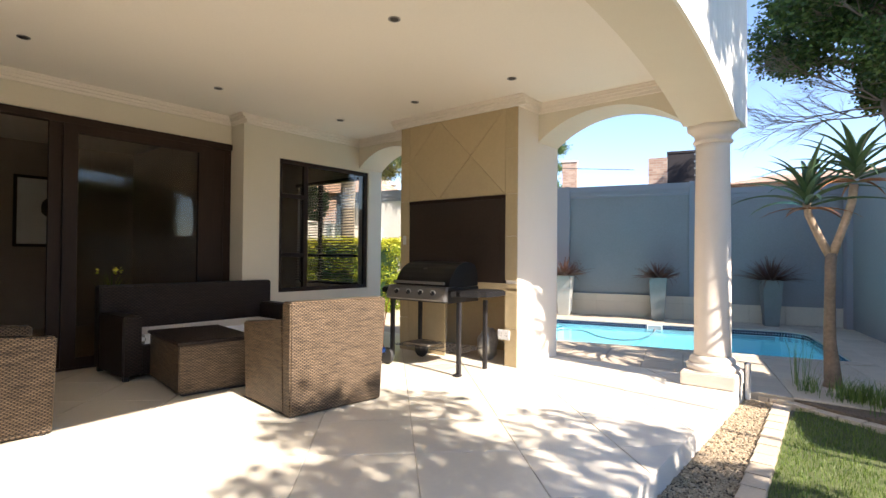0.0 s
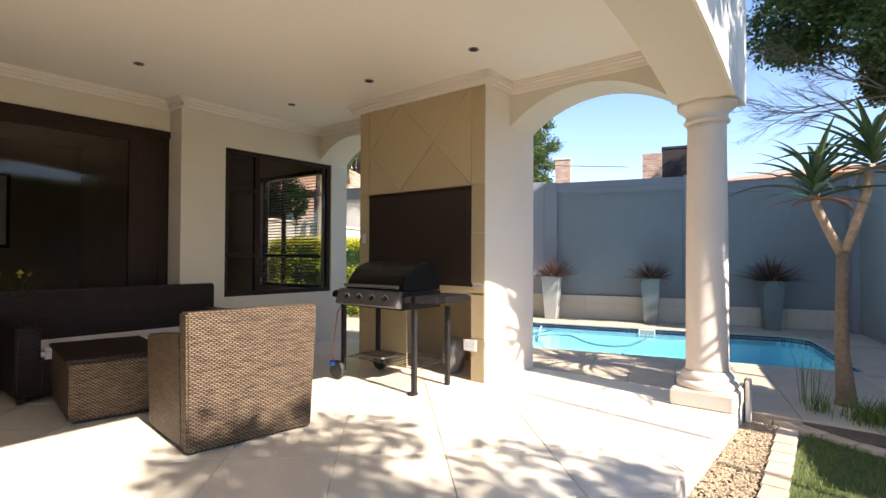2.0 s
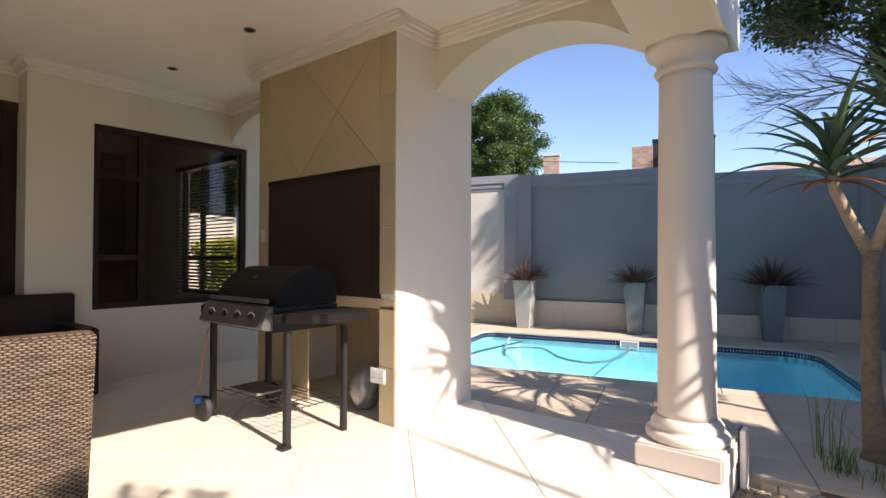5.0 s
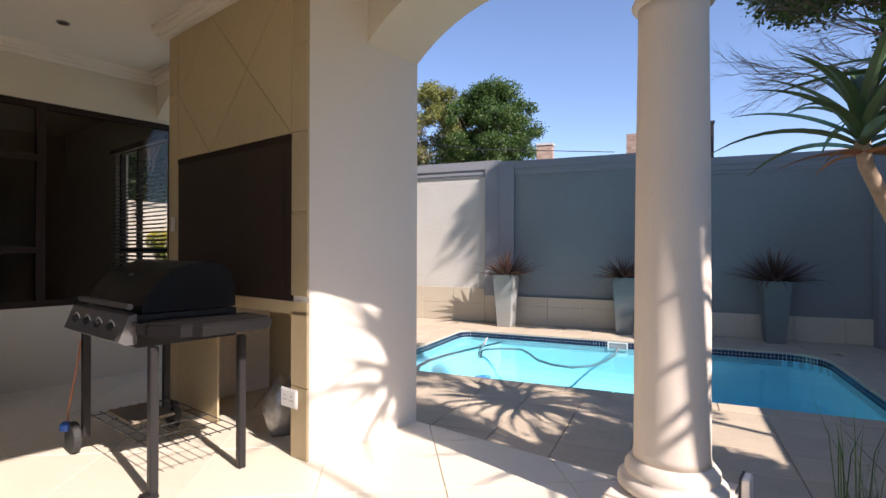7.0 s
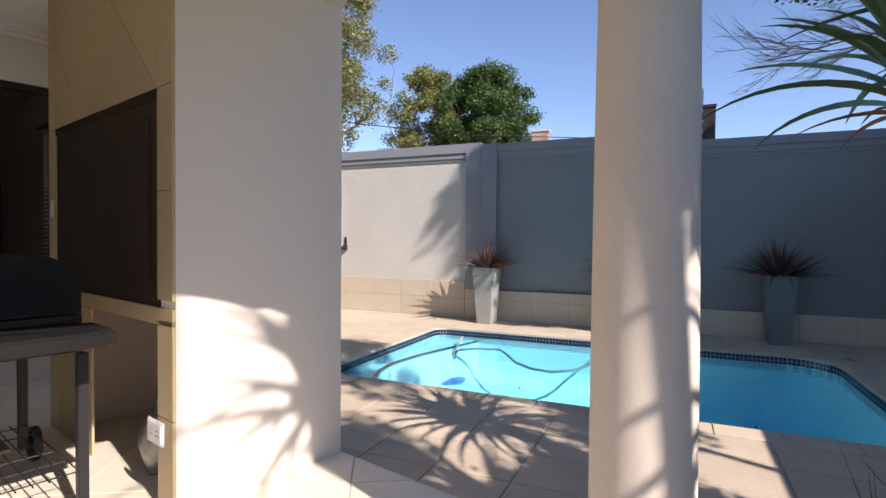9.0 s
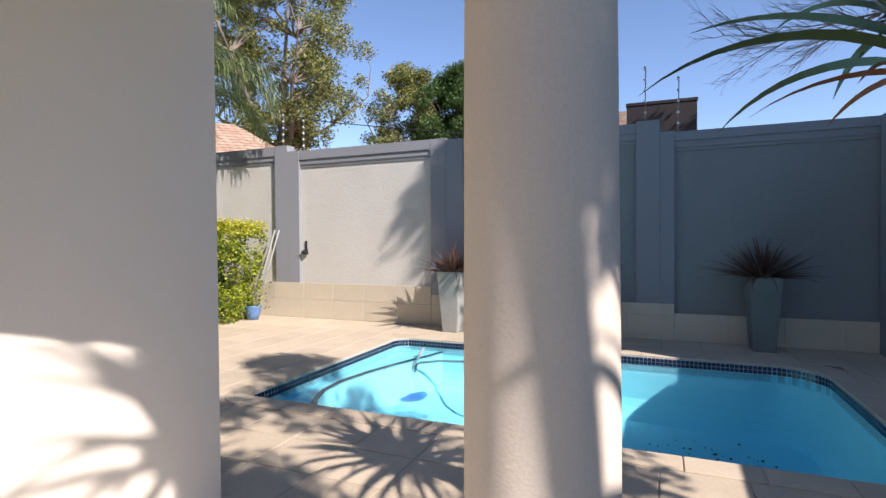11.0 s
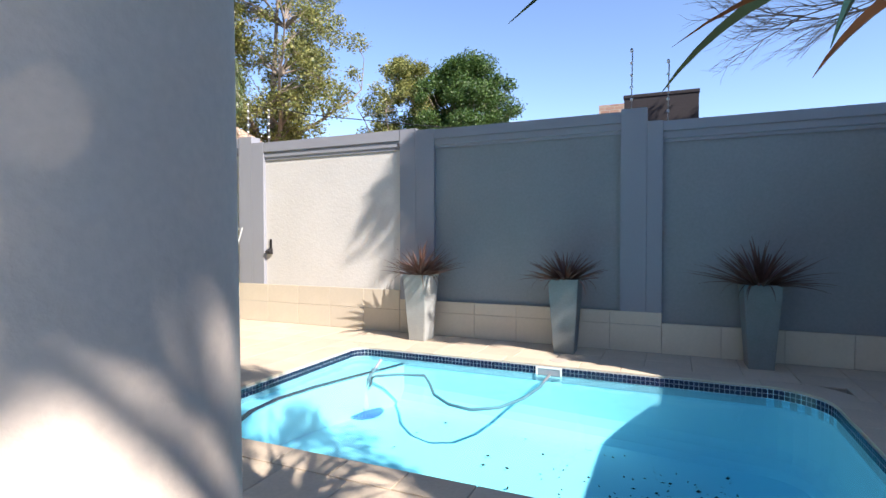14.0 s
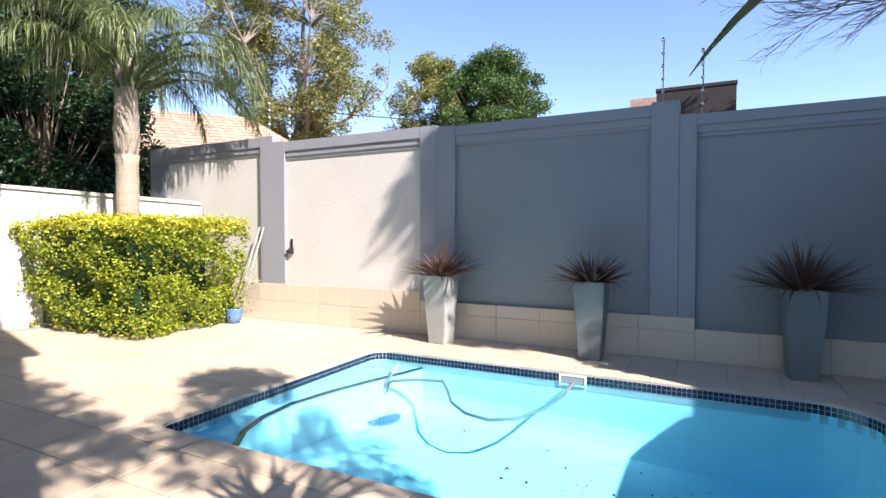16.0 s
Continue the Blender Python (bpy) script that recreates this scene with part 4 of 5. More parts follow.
            q_ = q_ * sc_ + clump_r * 0.22 * np.sin(q_[:, [1, 2, 0]] * (9.0 / clump_r) + g.uniform(0, 6, 3)) + g.normal(size=(per, 3)) * clump_r * 0.10
            keep_ = max(20, int(per * sc_))
        pts.append(q_[:keep_] + np.array(c))
    leaf_mesh("crown", np.concatenate(pts), leaf_size, leaf, t, rng_=g)
    return t


GZ = -0.19
# unseen garden trees, added to shade the patio and pool from the sun's side
limb_tree("unseen_garden_tree", pose(4.6, 2.2, GZ), 6.5, 1.5, 11, 15000, 0.12, TREE_A, "unseen leafy tree at the edge of the lawn, casting dapples on the patio", clumps=38, clump_r=0.6)
limb_tree("unseen_shade_tree", pose(3.5, 13.0, GZ), 9.2, 1.5, 12, 22000, 0.2, TREE_A, "slim dense dark tree beside the boundary wall, added unseen for its shade", crown_from=0.3, clumps=70, clump_r=0.7)
limb_tree("unseen_shade_tree", pose(4.2, 12.15, GZ), 11.6, 1.25, 19, 18000, 0.2, TREE_A, "slim dense dark tree beside the boundary wall, added unseen for its shade", crown_from=0.55, clumps=60, clump_r=0.7)
limb_tree("unseen_shade_tree", pose(5.2, 11.65, GZ), 14.0, 1.25, 18, 18000, 0.2, TREE_A, "tall slim dense tree beyond the side wall, added unseen for its shade", crown_from=0.6, clumps=60, clump_r=0.7)
limb_tree("unseen_garden_tree", pose(4.3, 4.6, GZ), 11.0, 1.5, 17, 7000, 0.14, TREE_A, "unseen slim tree with thin high foliage by the lawn, dappling the upper wall", trunk_r=0.028, crown_from=0.72, clumps=44, clump_r=0.4, fork=8)
limb_tree("unseen_garden_tree", pose(3.1, 5.95, GZ), 8.6, 0.75, 23, 6500, 0.11, TREE_A, "unseen slim tree with dark foliage beside the side wall, added for its shade", trunk_r=0.03, crown_from=0.565, clumps=46, clump_r=0.34, fork=6)
limb_tree("unseen_garden_tree", pose(3.4, 7.7, GZ), 8.0, 1.1, 27, 6500, 0.11, TREE_A, "unseen slim tree with dark foliage beside the side wall, added for its shade", trunk_r=0.05, crown_from=0.54, clumps=36, clump_r=0.4, fork=8)
# trees beyond the boundary wall
limb_tree("street_tree", pose(1.35, 16.6, GZ), 10.1, 3.75, 13, 150000, 0.12, TREE_A, "large dark green tree behind the boundary wall", trunk_r=0.3, crown_from=0.47, clumps=170, clump_r=0.62, fork=8, ragged=True)
limb_tree("round_tree", pose(-17.0, 28.4, GZ), 10.7, 3.0, 14, 120000, 0.13, TREE_A, "round dense green tree behind the boundary wall", clumps=210, clump_r=0.6, fork=1, ragged=True)
limb_tree("yellowing_tree", pose(-20.3, 27.2, GZ), 11.0, 2.6, 15, 50000, 0.14, TREE_B, "loose tree with yellow new leaves behind the green one", clumps=190, clump_r=0.5, fork=3, limbs=6, ragged=True)
limb_tree("tall_gum", pose(-19.6, 18.4, GZ), 15.0, 3.7, 16, 90000, 0.12, TREE_B, "tall spreading tree with olive-yellow leaves and bare limbs", trunk_r=0.24, crown_from=0.30, clumps=260, clump_r=0.62, fork=4, limbs=7, ragged=True)
for i, (x, y, h) in enumerate(((-15.2, 10.2, 8.6), (-14.4, 9.0, 9.4), (-14.2, 7.2, 9.2), (-16.2, 8.6, 10.0))):
    limb_tree("conifer", pose(x, y, GZ), h, 1.5, 20 + i, 70000, 0.10, TREE_C, "dark green dense conifer behind the low white wall", trunk_r=0.12, crown_from=0.05, clumps=60, clump_r=0.6, squash=1.4, fork=2)

# palm
palm = thing("palm", pose(-10.9, 9.55, GZ), "slender palm with ringed grey trunk and drooping fronds behind the hedge", "palm tree")
part("trunk", lathe([(0.22, 0.0)] + [(0.19 - 0.02 * k / 20 + (0.007 if k % 2 else 0), 0.1 + k * 0.145) for k in range(20)] + [(0.19, 3.0)], 18), PALMBARK, palm, smooth=True)
boot = bmesh.new()
pr = random.Random(5)
for k in range(60):
    a, z = k * 2.4, 2.95 + k * 0.024
    r_ = 0.17 + 0.03 * math.sin(k * 0.11)
    blade(boot, (r_ * math.cos(a) * 0.9, r_ * math.sin(a) * 0.9, z - 0.1), a, pr.uniform(0.25, 0.4), 0.13, radians(80), -0.2, 3, fold=0.2)
part("leaf_boot", boot, PALMBARK, palm, "pale fibrous old leaf bases")
part("core", lathe([(0.17, 3.0), (0.20, 3.4), (0.17, 4.1), (0.13, 4.8), (0.04, 5.2)], 14), PALMBARK, palm, smooth=True)
for i in range(24):
    a = 2 * math.pi * i / 24 + pr.uniform(-0.15, 0.15)
    fb = bmesh.new()
    rise = radians(pr.uniform(42, 86))
    p_, ang, d_ = Vector((0.08 * math.cos(a), 0.08 * math.sin(a), 4.25 + pr.uniform(-0.35, 0.6))), rise, Vector((math.cos(a), math.sin(a), 0))
    line = []
    for k in range(26):
        line.append((p_.copy(), ang))
        p_ = p_ + (d_ * math.cos(ang) + Vector((0, 0, 1)) * math.sin(ang)) * 0.105
        ang -= 0.055 + 0.085 * k / 26
    part_ = tube([l[0] for l in line], [0.035 * (1 - k / 27) + 0.004 for k in range(26)], 6, fb)
    for k in range(6, 26):
        for s_ in (-1, 1):
            for rep_ in range(5):
                h_ = a + s_ * radians(64 - k * 1.4 + pr.uniform(-18, 18))
                blade(fb, line[k][0] + d_ * 0.021 * rep_, h_, 0.70 * (1 - abs(k - 13) / 30) * pr.uniform(0.75, 1.15), 0.017, line[k][1] * 0.5 + pr.uniform(-0.7, 0.5), pr.uniform(1.4, 2.2), 4)
    part("frond", fb, PALM, palm)

# ---- bare branches under the large tree ----
bare = thing("bare_tree", pose(0.4, 15.9, GZ), "small bare tree with fine grey twigs under the large green tree", "tree")
br_ = random.Random(31)
bare_bm = bmesh.new()
tube([(0, 0, 0), (0.1, 0, 2.5), (-0.05, 0, 4.2), (-0.2, 0, 5.1)], [0.08, 0.07, 0.06, 0.05], 8, bare_bm)


def fork(p, d, length, r_, depth):
    pts = [p]
    for k in range(3):
        d = (d + Vector((br_.uniform(-0.16, 0.16), br_.uniform(-0.2, 0.2), br_.uniform(-0.14, 0.16)))).normalized()
        pts.append(pts[-1] + d * length / 3)
    tube(pts, [r_ * (1 - 0.2 * k) for k in range(4)], 4, bare_bm)
    if depth:
        for k in range(6):
            q_ = pts[1 + k % 3]
            side_ = Vector((br_.uniform(-0.6, 0.3), br_.uniform(-0.7, 0.7), br_.uniform(-0.6, 0.7)))
            fork(q_, (d + side_).normalized(), length * br_.uniform(0.45, 0.7), r_ * 0.5, depth - 1)


for z_, dx_, dz_, l_ in ((5.0, -1, 0.02, 1.7), (4.85, -1, -0.04, 1.5), (5.1, -1, 0.35, 1.6), (5.1, -0.7, 0.7, 1.5), (5.1, 0.8, 0.3, 1.6), (5.0, 0.9, 0.05, 1.3), (5.1, 0.1, 0.9, 1.4)):
    fork(Vector((-0.2, 0, z_)), Vector((dx_, 0, dz_)).normalized(), l_, 0.026, 3)
part("trunk", bare_bm, BARK, bare)

# ---- hedge ----
hg = thing("hedge", pose(-11.16, 9.33, DECK_Z, 0, 0, 17), "clipped hedge with yellow-green new growth before low white wall", "hedge")
hr = np.random.default_rng(3)
n = 66000
def hedge_points(n, shell_only=True):
    u = hr.uniform(-1, 1, n); v = hr.uniform(-1, 1, n); w_ = hr.uniform(0, 1, n)
    face = hr.integers(0, 5, n)
    x = np.where(face == 0, 1.0, np.where(face == 1, -1.0, u)); y = np.where(face == 2, 1.0, np.where(face == 3, -1.0, v)); z = np.where(face == 4, 1.0, w_)
    taper = 0.90 + 0.10 * z
    wob = 1 + 0.03 * np.sin(x * 5 + z * 3) + 0.03 * np.sin(y * 6)
    px, py = x * 2.16 * taper * wob, y * 0.95 * taper * wob
    pz = 0.03 + z * 1.71 + 0.05 * np.sin(px * 3) * z
    return np.stack([px, py, pz], 1) + hr.normal(size=(n, 3)) * 0.04 + (0.05 * np.sin(px * 9 + pz * 7) * np.sin(pz * 11 + py * 8))[:, None] * np.stack([x * 0.5, y, np.zeros(n)], 1), z
pts, zz = hedge_points(n)
lump = np.sin(pts[:, 0] * 4.3 + pts[:, 2] * 2.1) + np.sin(pts[:, 2] * 7.9 + pts[:, 0] * 1.7 + pts[:, 1] * 3) + 0.8 * np.sin(pts[:, 0] * 9.7 - pts[:, 2] * 4.9 + pts[:, 1] * 6)
sparse = (lump < -0.7) & (pts[:, 2] < 1.5)
out_ = np.where(pts[:, 2] < 1.5, 0.045 * np.clip(lump, -1.6, 1.6), 0)
pts[:, 0] += out_ * np.sign(pts[:, 0]) * (np.abs(pts[:, 0]) > 1.7)
pts[:, 1] += out_ * np.sign(pts[:, 1]) * (np.abs(pts[:, 1]) > 0.7)
kept = ~(sparse & (hr.uniform(size=len(pts)) < 0.85)) & ~((pts[:, 2] < 0.2) & (hr.uniform(size=len(pts)) < 0.4))
pts = pts[kept]
top_ = pts[:, 2] + 0.12 * hr.uniform(-1, 1, len(pts)) > 1.60
leaf_mesh("foliage", pts[~top_], 0.058, HEDGE, hg, rng_=hr)
leaf_mesh("new_growth", pts[top_], 0.06, HEDGETOP, hg, "yellow-green new leaves", rng_=hr)
# solid dark box whose colour stands for the shade inside the hedge
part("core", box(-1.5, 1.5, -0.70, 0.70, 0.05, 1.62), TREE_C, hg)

def leafy_block(name, x0, x1, y0, y1, z1, count, leaf, m, label, category):
    """A dense bush: a solid dark box for its inner shade, and a ragged shell of leaves."""
    h = thing(name, pose((x0 + x1) / 2, (y0 + y1) / 2, GZ), label, category)
    a, b, c = (x1 - x0) / 2, (y1 - y0) / 2, z1 - GZ
    q_ = hr.uniform(-1, 1, (count, 3))
    side_ = hr.integers(0, 3, count)
    for k in range(3):
        q_[side_ == k, k] = np.sign(q_[side_ == k, k])
    q_ = q_ * [a, b, c / 2] + [0, 0, c / 2] + hr.normal(size=(count, 3)) * leaf * 0.9
    q_ = q_[q_[:, 2] > 0.06]
    leaf_mesh("foliage", q_, leaf, m, h, rng_=hr)
    # the inner shade: a closed box in the darkest leaf colour
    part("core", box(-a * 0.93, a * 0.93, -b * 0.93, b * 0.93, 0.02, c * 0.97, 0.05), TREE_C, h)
    return h


# out of view: a shrub added to keep the aloe bed and trunk shaded
leafy_block("unseen_shade_shrub", 1.95, 2.45, 6.25, 7.2, 3.5, 11000, 0.08, TREE_A, "unseen dense upright shrub beside the side wall, added to shade the bed", "shrub")
# out of view: a hedge added to hide the sky from the door pane
leafy_block("unseen_tall_hedge", 9.0, 10.2, -4.0, 9.0, 3.8, 50000, 0.16, TREE_A, "unseen tall hedge beyond the lawn, added to darken the door pane's reflection", "hedge")

# ---- aloe ----
def strap_head(bm, x, y, z, n_, length, width, r_):
    for i in range(n_):
        k = i / n_
        a = i * 2.4 + r_.uniform(-0.3, 0.3)
        blade(bm, (x, y, z + 0.25 * k), a, length * r_.uniform(0.8, 1.15) * (1 - 0.3 * k), width, radians(5 + 70 * k), r_.uniform(0.4, 1.4), 8, fold=0.3)


# an unseen aloe, added so its leaves throw strap shadows on the column
unseen_aloe = thing("tree_aloe", pose(1.75, 6.0, GZ), "unseen tall forked tree aloe by the lawn, added for its strap-leaf shadows", "aloe")
part("trunk", tube([(0, 0, 0), (0, 0, 1.0), (0.05, 0, 2.2)], [0.13, 0.09, 0.08], 12), ALOEBARK, unseen_aloe, smooth=True)
part("branch", tube([(0.05, 0, 2.15), (0.0, 0.2, 2.6), (-0.05, 0.34, 3.1)], [0.07, 0.06, 0.05], 10), ALOEBARK, unseen_aloe, smooth=True)
part("branch", tube([(0.05, 0, 2.15), (0.1, -0.15, 3.3), (0.1, -0.25, 4.7)], [0.07, 0.06, 0.05], 10), ALOEBARK, unseen_aloe, smooth=True)
fr_ = random.Random(77)
for hx, hy, hz, n_ in ((-0.05, 0.34, 3.1, 30), (0.1, -0.25, 4.7, 34)):
    hb_ = bmesh.new()
    strap_head(hb_, hx, hy, hz, n_, 1.05, 0.09, fr_)
    part("leaf_rosette", hb_, ALOE, unseen_aloe)
al = thing("tree_aloe", pose(-0.36, 7.48, GZ + 0.01), "forked tree aloe, trunk darkened as shaded, with long curved green leaves", "aloe")
part("trunk", tube([(0, 0, 0), (0.0, 0.0, 0.15), (-0.03, 0, 0.6), (-0.03, 0.02, 1.1), (-0.02, 0.03, 1.55)], [0.13, 0.085, 0.06, 0.052, 0.055], 14), ALOESHADE, al, smooth=True)
part("branch", tube([(-0.02, 0.03, 1.50), (-0.12, 0.02, 1.72), (-0.22, 0.0, 1.98), (-0.24, 0, 2.12)], [0.045, 0.04, 0.038, 0.04], 12), ALOEBARK, al, smooth=True)
part("branch", tube([(-0.02, 0.03, 1.50), (0.06, 0.05, 1.75), (0.16, 0.06, 2.10), (0.18, 0.06, 2.30)], [0.045, 0.04, 0.04, 0.042], 12), ALOEBARK, al, smooth=True)
ar = random.Random(9)
for hx, hy, hz in ((-0.24, 0.0, 2.12), (0.20, 0.06, 2.40)):
    for i in range(28):
        k = i / 28
        lb = bmesh.new()
        a = i * 2.4 + ar.uniform(-0.2, 0.2)
        blade(lb, (hx + 0.03 * math.cos(a), hy + 0.03 * math.sin(a), hz + 0.24 * k - 0.05), a, ar.uniform(0.78, 1.0) * (1 - 0.36 * k), 0.080, radians(18 + 60 * k), ar.uniform(0.6, 1.35), 9, fold=0.34, taper=0.97)
        part("leaf", lb, ALOE, al)
    for i in range(6):
        lb = bmesh.new()
        blade(lb, (hx, hy, hz - 0.08), i * 1.1 + ar.uniform(-0.4, 0.4), ar.uniform(0.4, 0.7), 0.055, radians(8), 0.8, 7, fold=0.3, taper=0.98)
        part("dry_leaf", lb, DRYLEAF, al, "dry orange-brown leaf")
# ---- pool fittings ----
skim = thing("pool_skimmer", GARDEN @ pose(-1.21, POOL_V1 - 0.014, -0.165), "white plastic pool skimmer mouth set in the mosaic band", "pool skimmer")
for b in ((-0.15, 0.15, -0.01, 0.0, 0.035, 0.055), (-0.15, -0.13, -0.01, 0.0, -0.05, 0.035), (0.13, 0.15, -0.01, 0.0, -0.05, 0.035), (-0.15, 0.15, -0.01, 0.0, -0.07, -0.05)):
    part("rim", box(*b), WHITEP, skim)
part("mouth", box(-0.129, 0.129, -0.004, 0.0, -0.049, 0.034), GREYP, skim)
cl = thing("pool_cleaner", GARDEN @ pose(-3.32, -1.80, -0.72), "blue finned automatic pool cleaner on the pool floor", "pool cleaner")
disc = bmesh.new()
for i in range(28):
    a = 2 * math.pi * i / 28
    a2 = a + 2 * math.pi / 28 * 0.8
    disc.faces.new([disc.verts.new(c) for c in ((0.03 * math.cos(a), 0.03 * math.sin(a), 0.02), (0.24 * math.cos(a), 0.24 * math.sin(a), 0.0), (0.24 * math.cos(a2), 0.24 * math.sin(a2), 0.0), (0.03 * math.cos(a2), 0.03 * math.sin(a2), 0.02))])
part("fin_disc", disc, BLUE, cl, "blue finned rubber disc")
part("body", lathe([(0.05, 0.02), (0.06, 0.05), (0.045, 0.14), (0.03, 0.25)], 14), WHITEP, cl)
part("pipe", tube([(0, 0, 0.24), (0.05, 0.02, 0.40), (0.12, 0.2, 0.60)], 0.022, 8), GREYP, cl)
ph = thing("pool_hose", GARDEN @ pose(0, 0, 0), "long grey-blue pool hose looping from cleaner to skimmer", "hose")
hp = [(-3.25, -1.78, -0.42), (-3.24, -1.74, -0.30), (-3.17, -1.80, -0.24), (-2.95, -1.66, -0.215), (-2.64, -1.53, -0.215), (-2.45, -1.78, -0.22), (-2.25, -2.10, -0.23), (-1.98, -2.34, -0.23), (-1.70, -2.43, -0.23), (-1.45, -2.32, -0.22), (-1.29, -2.0, -0.215), (-1.21, -1.6, -0.21), (-1.20, -1.20, -0.20)]
hp = [(a, b, c - 0.07 * math.sin(math.pi * k / (len(hp) - 1))) for k, (a, b, c) in enumerate(hp)]
part("hose", tube(hp, 0.017, 8), GREYP, ph, smooth=True)
# dark edge of the shallow step, and the two marked treads
stp = bmesh.new()
step_line = [(-3.05, -4.26), (-3.24, -3.99), (-3.42, -3.74), (-3.55, -3.4), (-3.58, -3.0), (-3.50, -2.51), (-3.34, -1.95), (-3.19, -1.5), (-3.10, -1.18)]
prism(step_line + [(-3.79, -1.18), (-3.79, -4.26)], -0.78, -0.253, stp)
o = structure("pool_step", stp, POOLIN, "shallow curved step at the end of the pool")
o.matrix_world = GARDEN
edge = thing("step_edge", GARDEN @ pose(0, 0, -0.251), "dark mosaic strip along the curved edge of the pool step", "tile strip")
for a, b in zip(step_line, step_line[1:]):
    d = Vector((b[0] - a[0], b[1] - a[1], 0))
    n_ = max(1, int(d.length / 0.09))
    for k in range(n_):
        c0, c1 = Vector((*a, 0)) + d * (k / n_), Vector((*a, 0)) + d * ((k + 0.9) / n_)
        nn = Vector((-d.y, d.x, 0)).normalized() * 0.03
        part("mosaic_tile", prism([(c0 - nn).xy, (c1 - nn).xy, (c1 + nn).xy, (c0 + nn).xy][::-1], 0, 0.006), MOSAIC, edge)
lr = np.random.default_rng(21)
fallen = np.concatenate([lr.normal(size=(230, 3)) * [0.45, 0.5, 0] + [0.15, -2.7, -1.18], lr.uniform(size=(60, 3)) * [4.2, 2.4, 0] + [-2.7, -3.9, -0.88]])
fallen[:, 2] = -0.925 + 0.22 * (1 - (fallen[:, 0] + 3.8) / 5.22)
debris = leaf_mesh("fallen_leaves", fallen, 0.04, SOIL, kind="stuff", flat=-0.25, rng_=lr)
debris.matrix_world = GARDEN
tagged(debris, label="dark fallen leaves lying on the pool floor", category="leaves")
drain = thing("inlet_fitting", GARDEN @ pose(1.40, -3.6, -0.42), "round white water inlet in the pool wall", "pool fitting")
part("disc", tube([(0, 0, 0), (-0.02, 0, 0)], 0.05, 14), WHITEP, drain)

# mosaic band: tiles round the top of the pool wall
def along(path_, step):
    """Points every step along a closed outline."""
    pts = [Vector((*p, 0)) for p in path_] + [Vector((*path_[0], 0))]
    out, left = [], 0.0
    for a, b in zip(pts, pts[1:]):
        d = (b - a).length
        s_ = left
        while s_ < d:
            out.append((a.lerp(b, s_ / d), (b - a).normalized()))
            s_ += step
        left = s_ - d
    return out


band = bmesh.new()
n_rows = 2
for p_, d in along(pool_outline(-0.010, 30), 0.047):
    nn = Vector((-d.y, d.x, 0))
    for row in range(n_rows):
        z1 = DECK_Z - 0.022 - row * 0.046
        a, b = p_, p_ + d * 0.042
        vs = [band.verts.new(c) for c in ((a.x, a.y, z1 - 0.041), (b.x, b.y, z1 - 0.041), (b.x, b.y, z1), (a.x, a.y, z1))]
        band.faces.new(vs)
mo = mesh_ob("mosaic_band", band, MOSAIC, kind="stuff")
tagged(mo, label="navy blue glass mosaic tiles round the waterline", category="tiles")
mo.matrix_world = GARDEN
gr = bmesh.new()
po = pool_outline(-0.003, 30)
a_ = [gr.verts.new((*p, DECK_Z - 0.19)) for p in po]
b_ = [gr.verts.new((*p, DECK_Z - 0.015)) for p in po]
for i in range(len(po)):
    j = (i + 1) % len(po)
    gr.faces.new((a_[i], a_[j], b_[j], b_[i]))
gg = structure("mosaic_grout", gr, MGROUT, "pale grout behind the mosaic band")
gg.matrix_world = GARDEN

# ---- garden edge ----
PSX = lambda y: -0.80 + (6.45 - y) * 0.045
structure("pebble_bed", prism([(PX, -3), (PSX(-3), -3), (PSX(6.55), 6.55), (PX, 6.66)], -0.188, -0.178), SOIL, "soil under the strip of pebbles along the patio")
sr = np.random.default_rng(31)
base = bmesh.new()
bmesh.ops.create_icosphere(base, subdivisions=1, radius=1.0)
bv = np.array([v.co[:] for v in base.verts])
bf = np.array([[v.index for v in f.verts] for f in base.faces])
base.free()
def stones(name, pts, size, m, label, cat):
    V, Fc = [], []
    for k, c in enumerate(pts):
        s_ = size * sr.uniform(0.5, 1.25)
        q_ = bv * (s_ * sr.uniform(0.7, 1.2, 3)) * [1, 1, 0.6]
        q_ += sr.normal(size=q_.shape) * s_ * 0.12
        V.append(q_ + c)
        Fc.append(bf + k * len(bv))
    o_ = raw(name, np.concatenate(V).tolist(), np.concatenate(Fc).tolist(), m, kind="stuff")
    return tagged(o_, label=label, category=cat)


pts = []
for k in range(11000):
    y = sr.uniform(0.5, 6.6)
    pts.append((sr.uniform(PX + 0.01, PSX(y) - 0.01), y, -0.172 + sr.uniform(0, 0.014)))
PEBBLES = stones("pebbles", pts, 0.0115, PEBBLE, "small tan and grey pebbles in a strip beside the patio", "pebbles")

kerb = thing("brick_kerb", pose(0, 0, 0), "row of flat sandy kerb bricks between pebbles and lawn", "kerb")
y = 0.4
kr = random.Random(4)
while y < 6.35:
    L = 0.235
    x = PSX(y + L / 2)
    part("brick", box(x, x + 0.15, y, y + L - 0.01, -0.188, -0.138 + kr.uniform(-0.004, 0.004), 0.006), DECK, kerb)
    y += L
kerb2 = thing("brick_kerb", pose(0, 0, 0), "curved row of sandy kerb bricks between lawn and flower bed", "kerb")
line = [Vector((-1.0, 6.74, 0)), Vector((-0.66, 6.62, 0)), Vector((-0.25, 6.36, 0)), Vector((0.10, 6.22, 0)), Vector((0.7, 6.14, 0)), Vector((1.6, 6.2, 0)), Vector((2.8, 6.5, 0))]
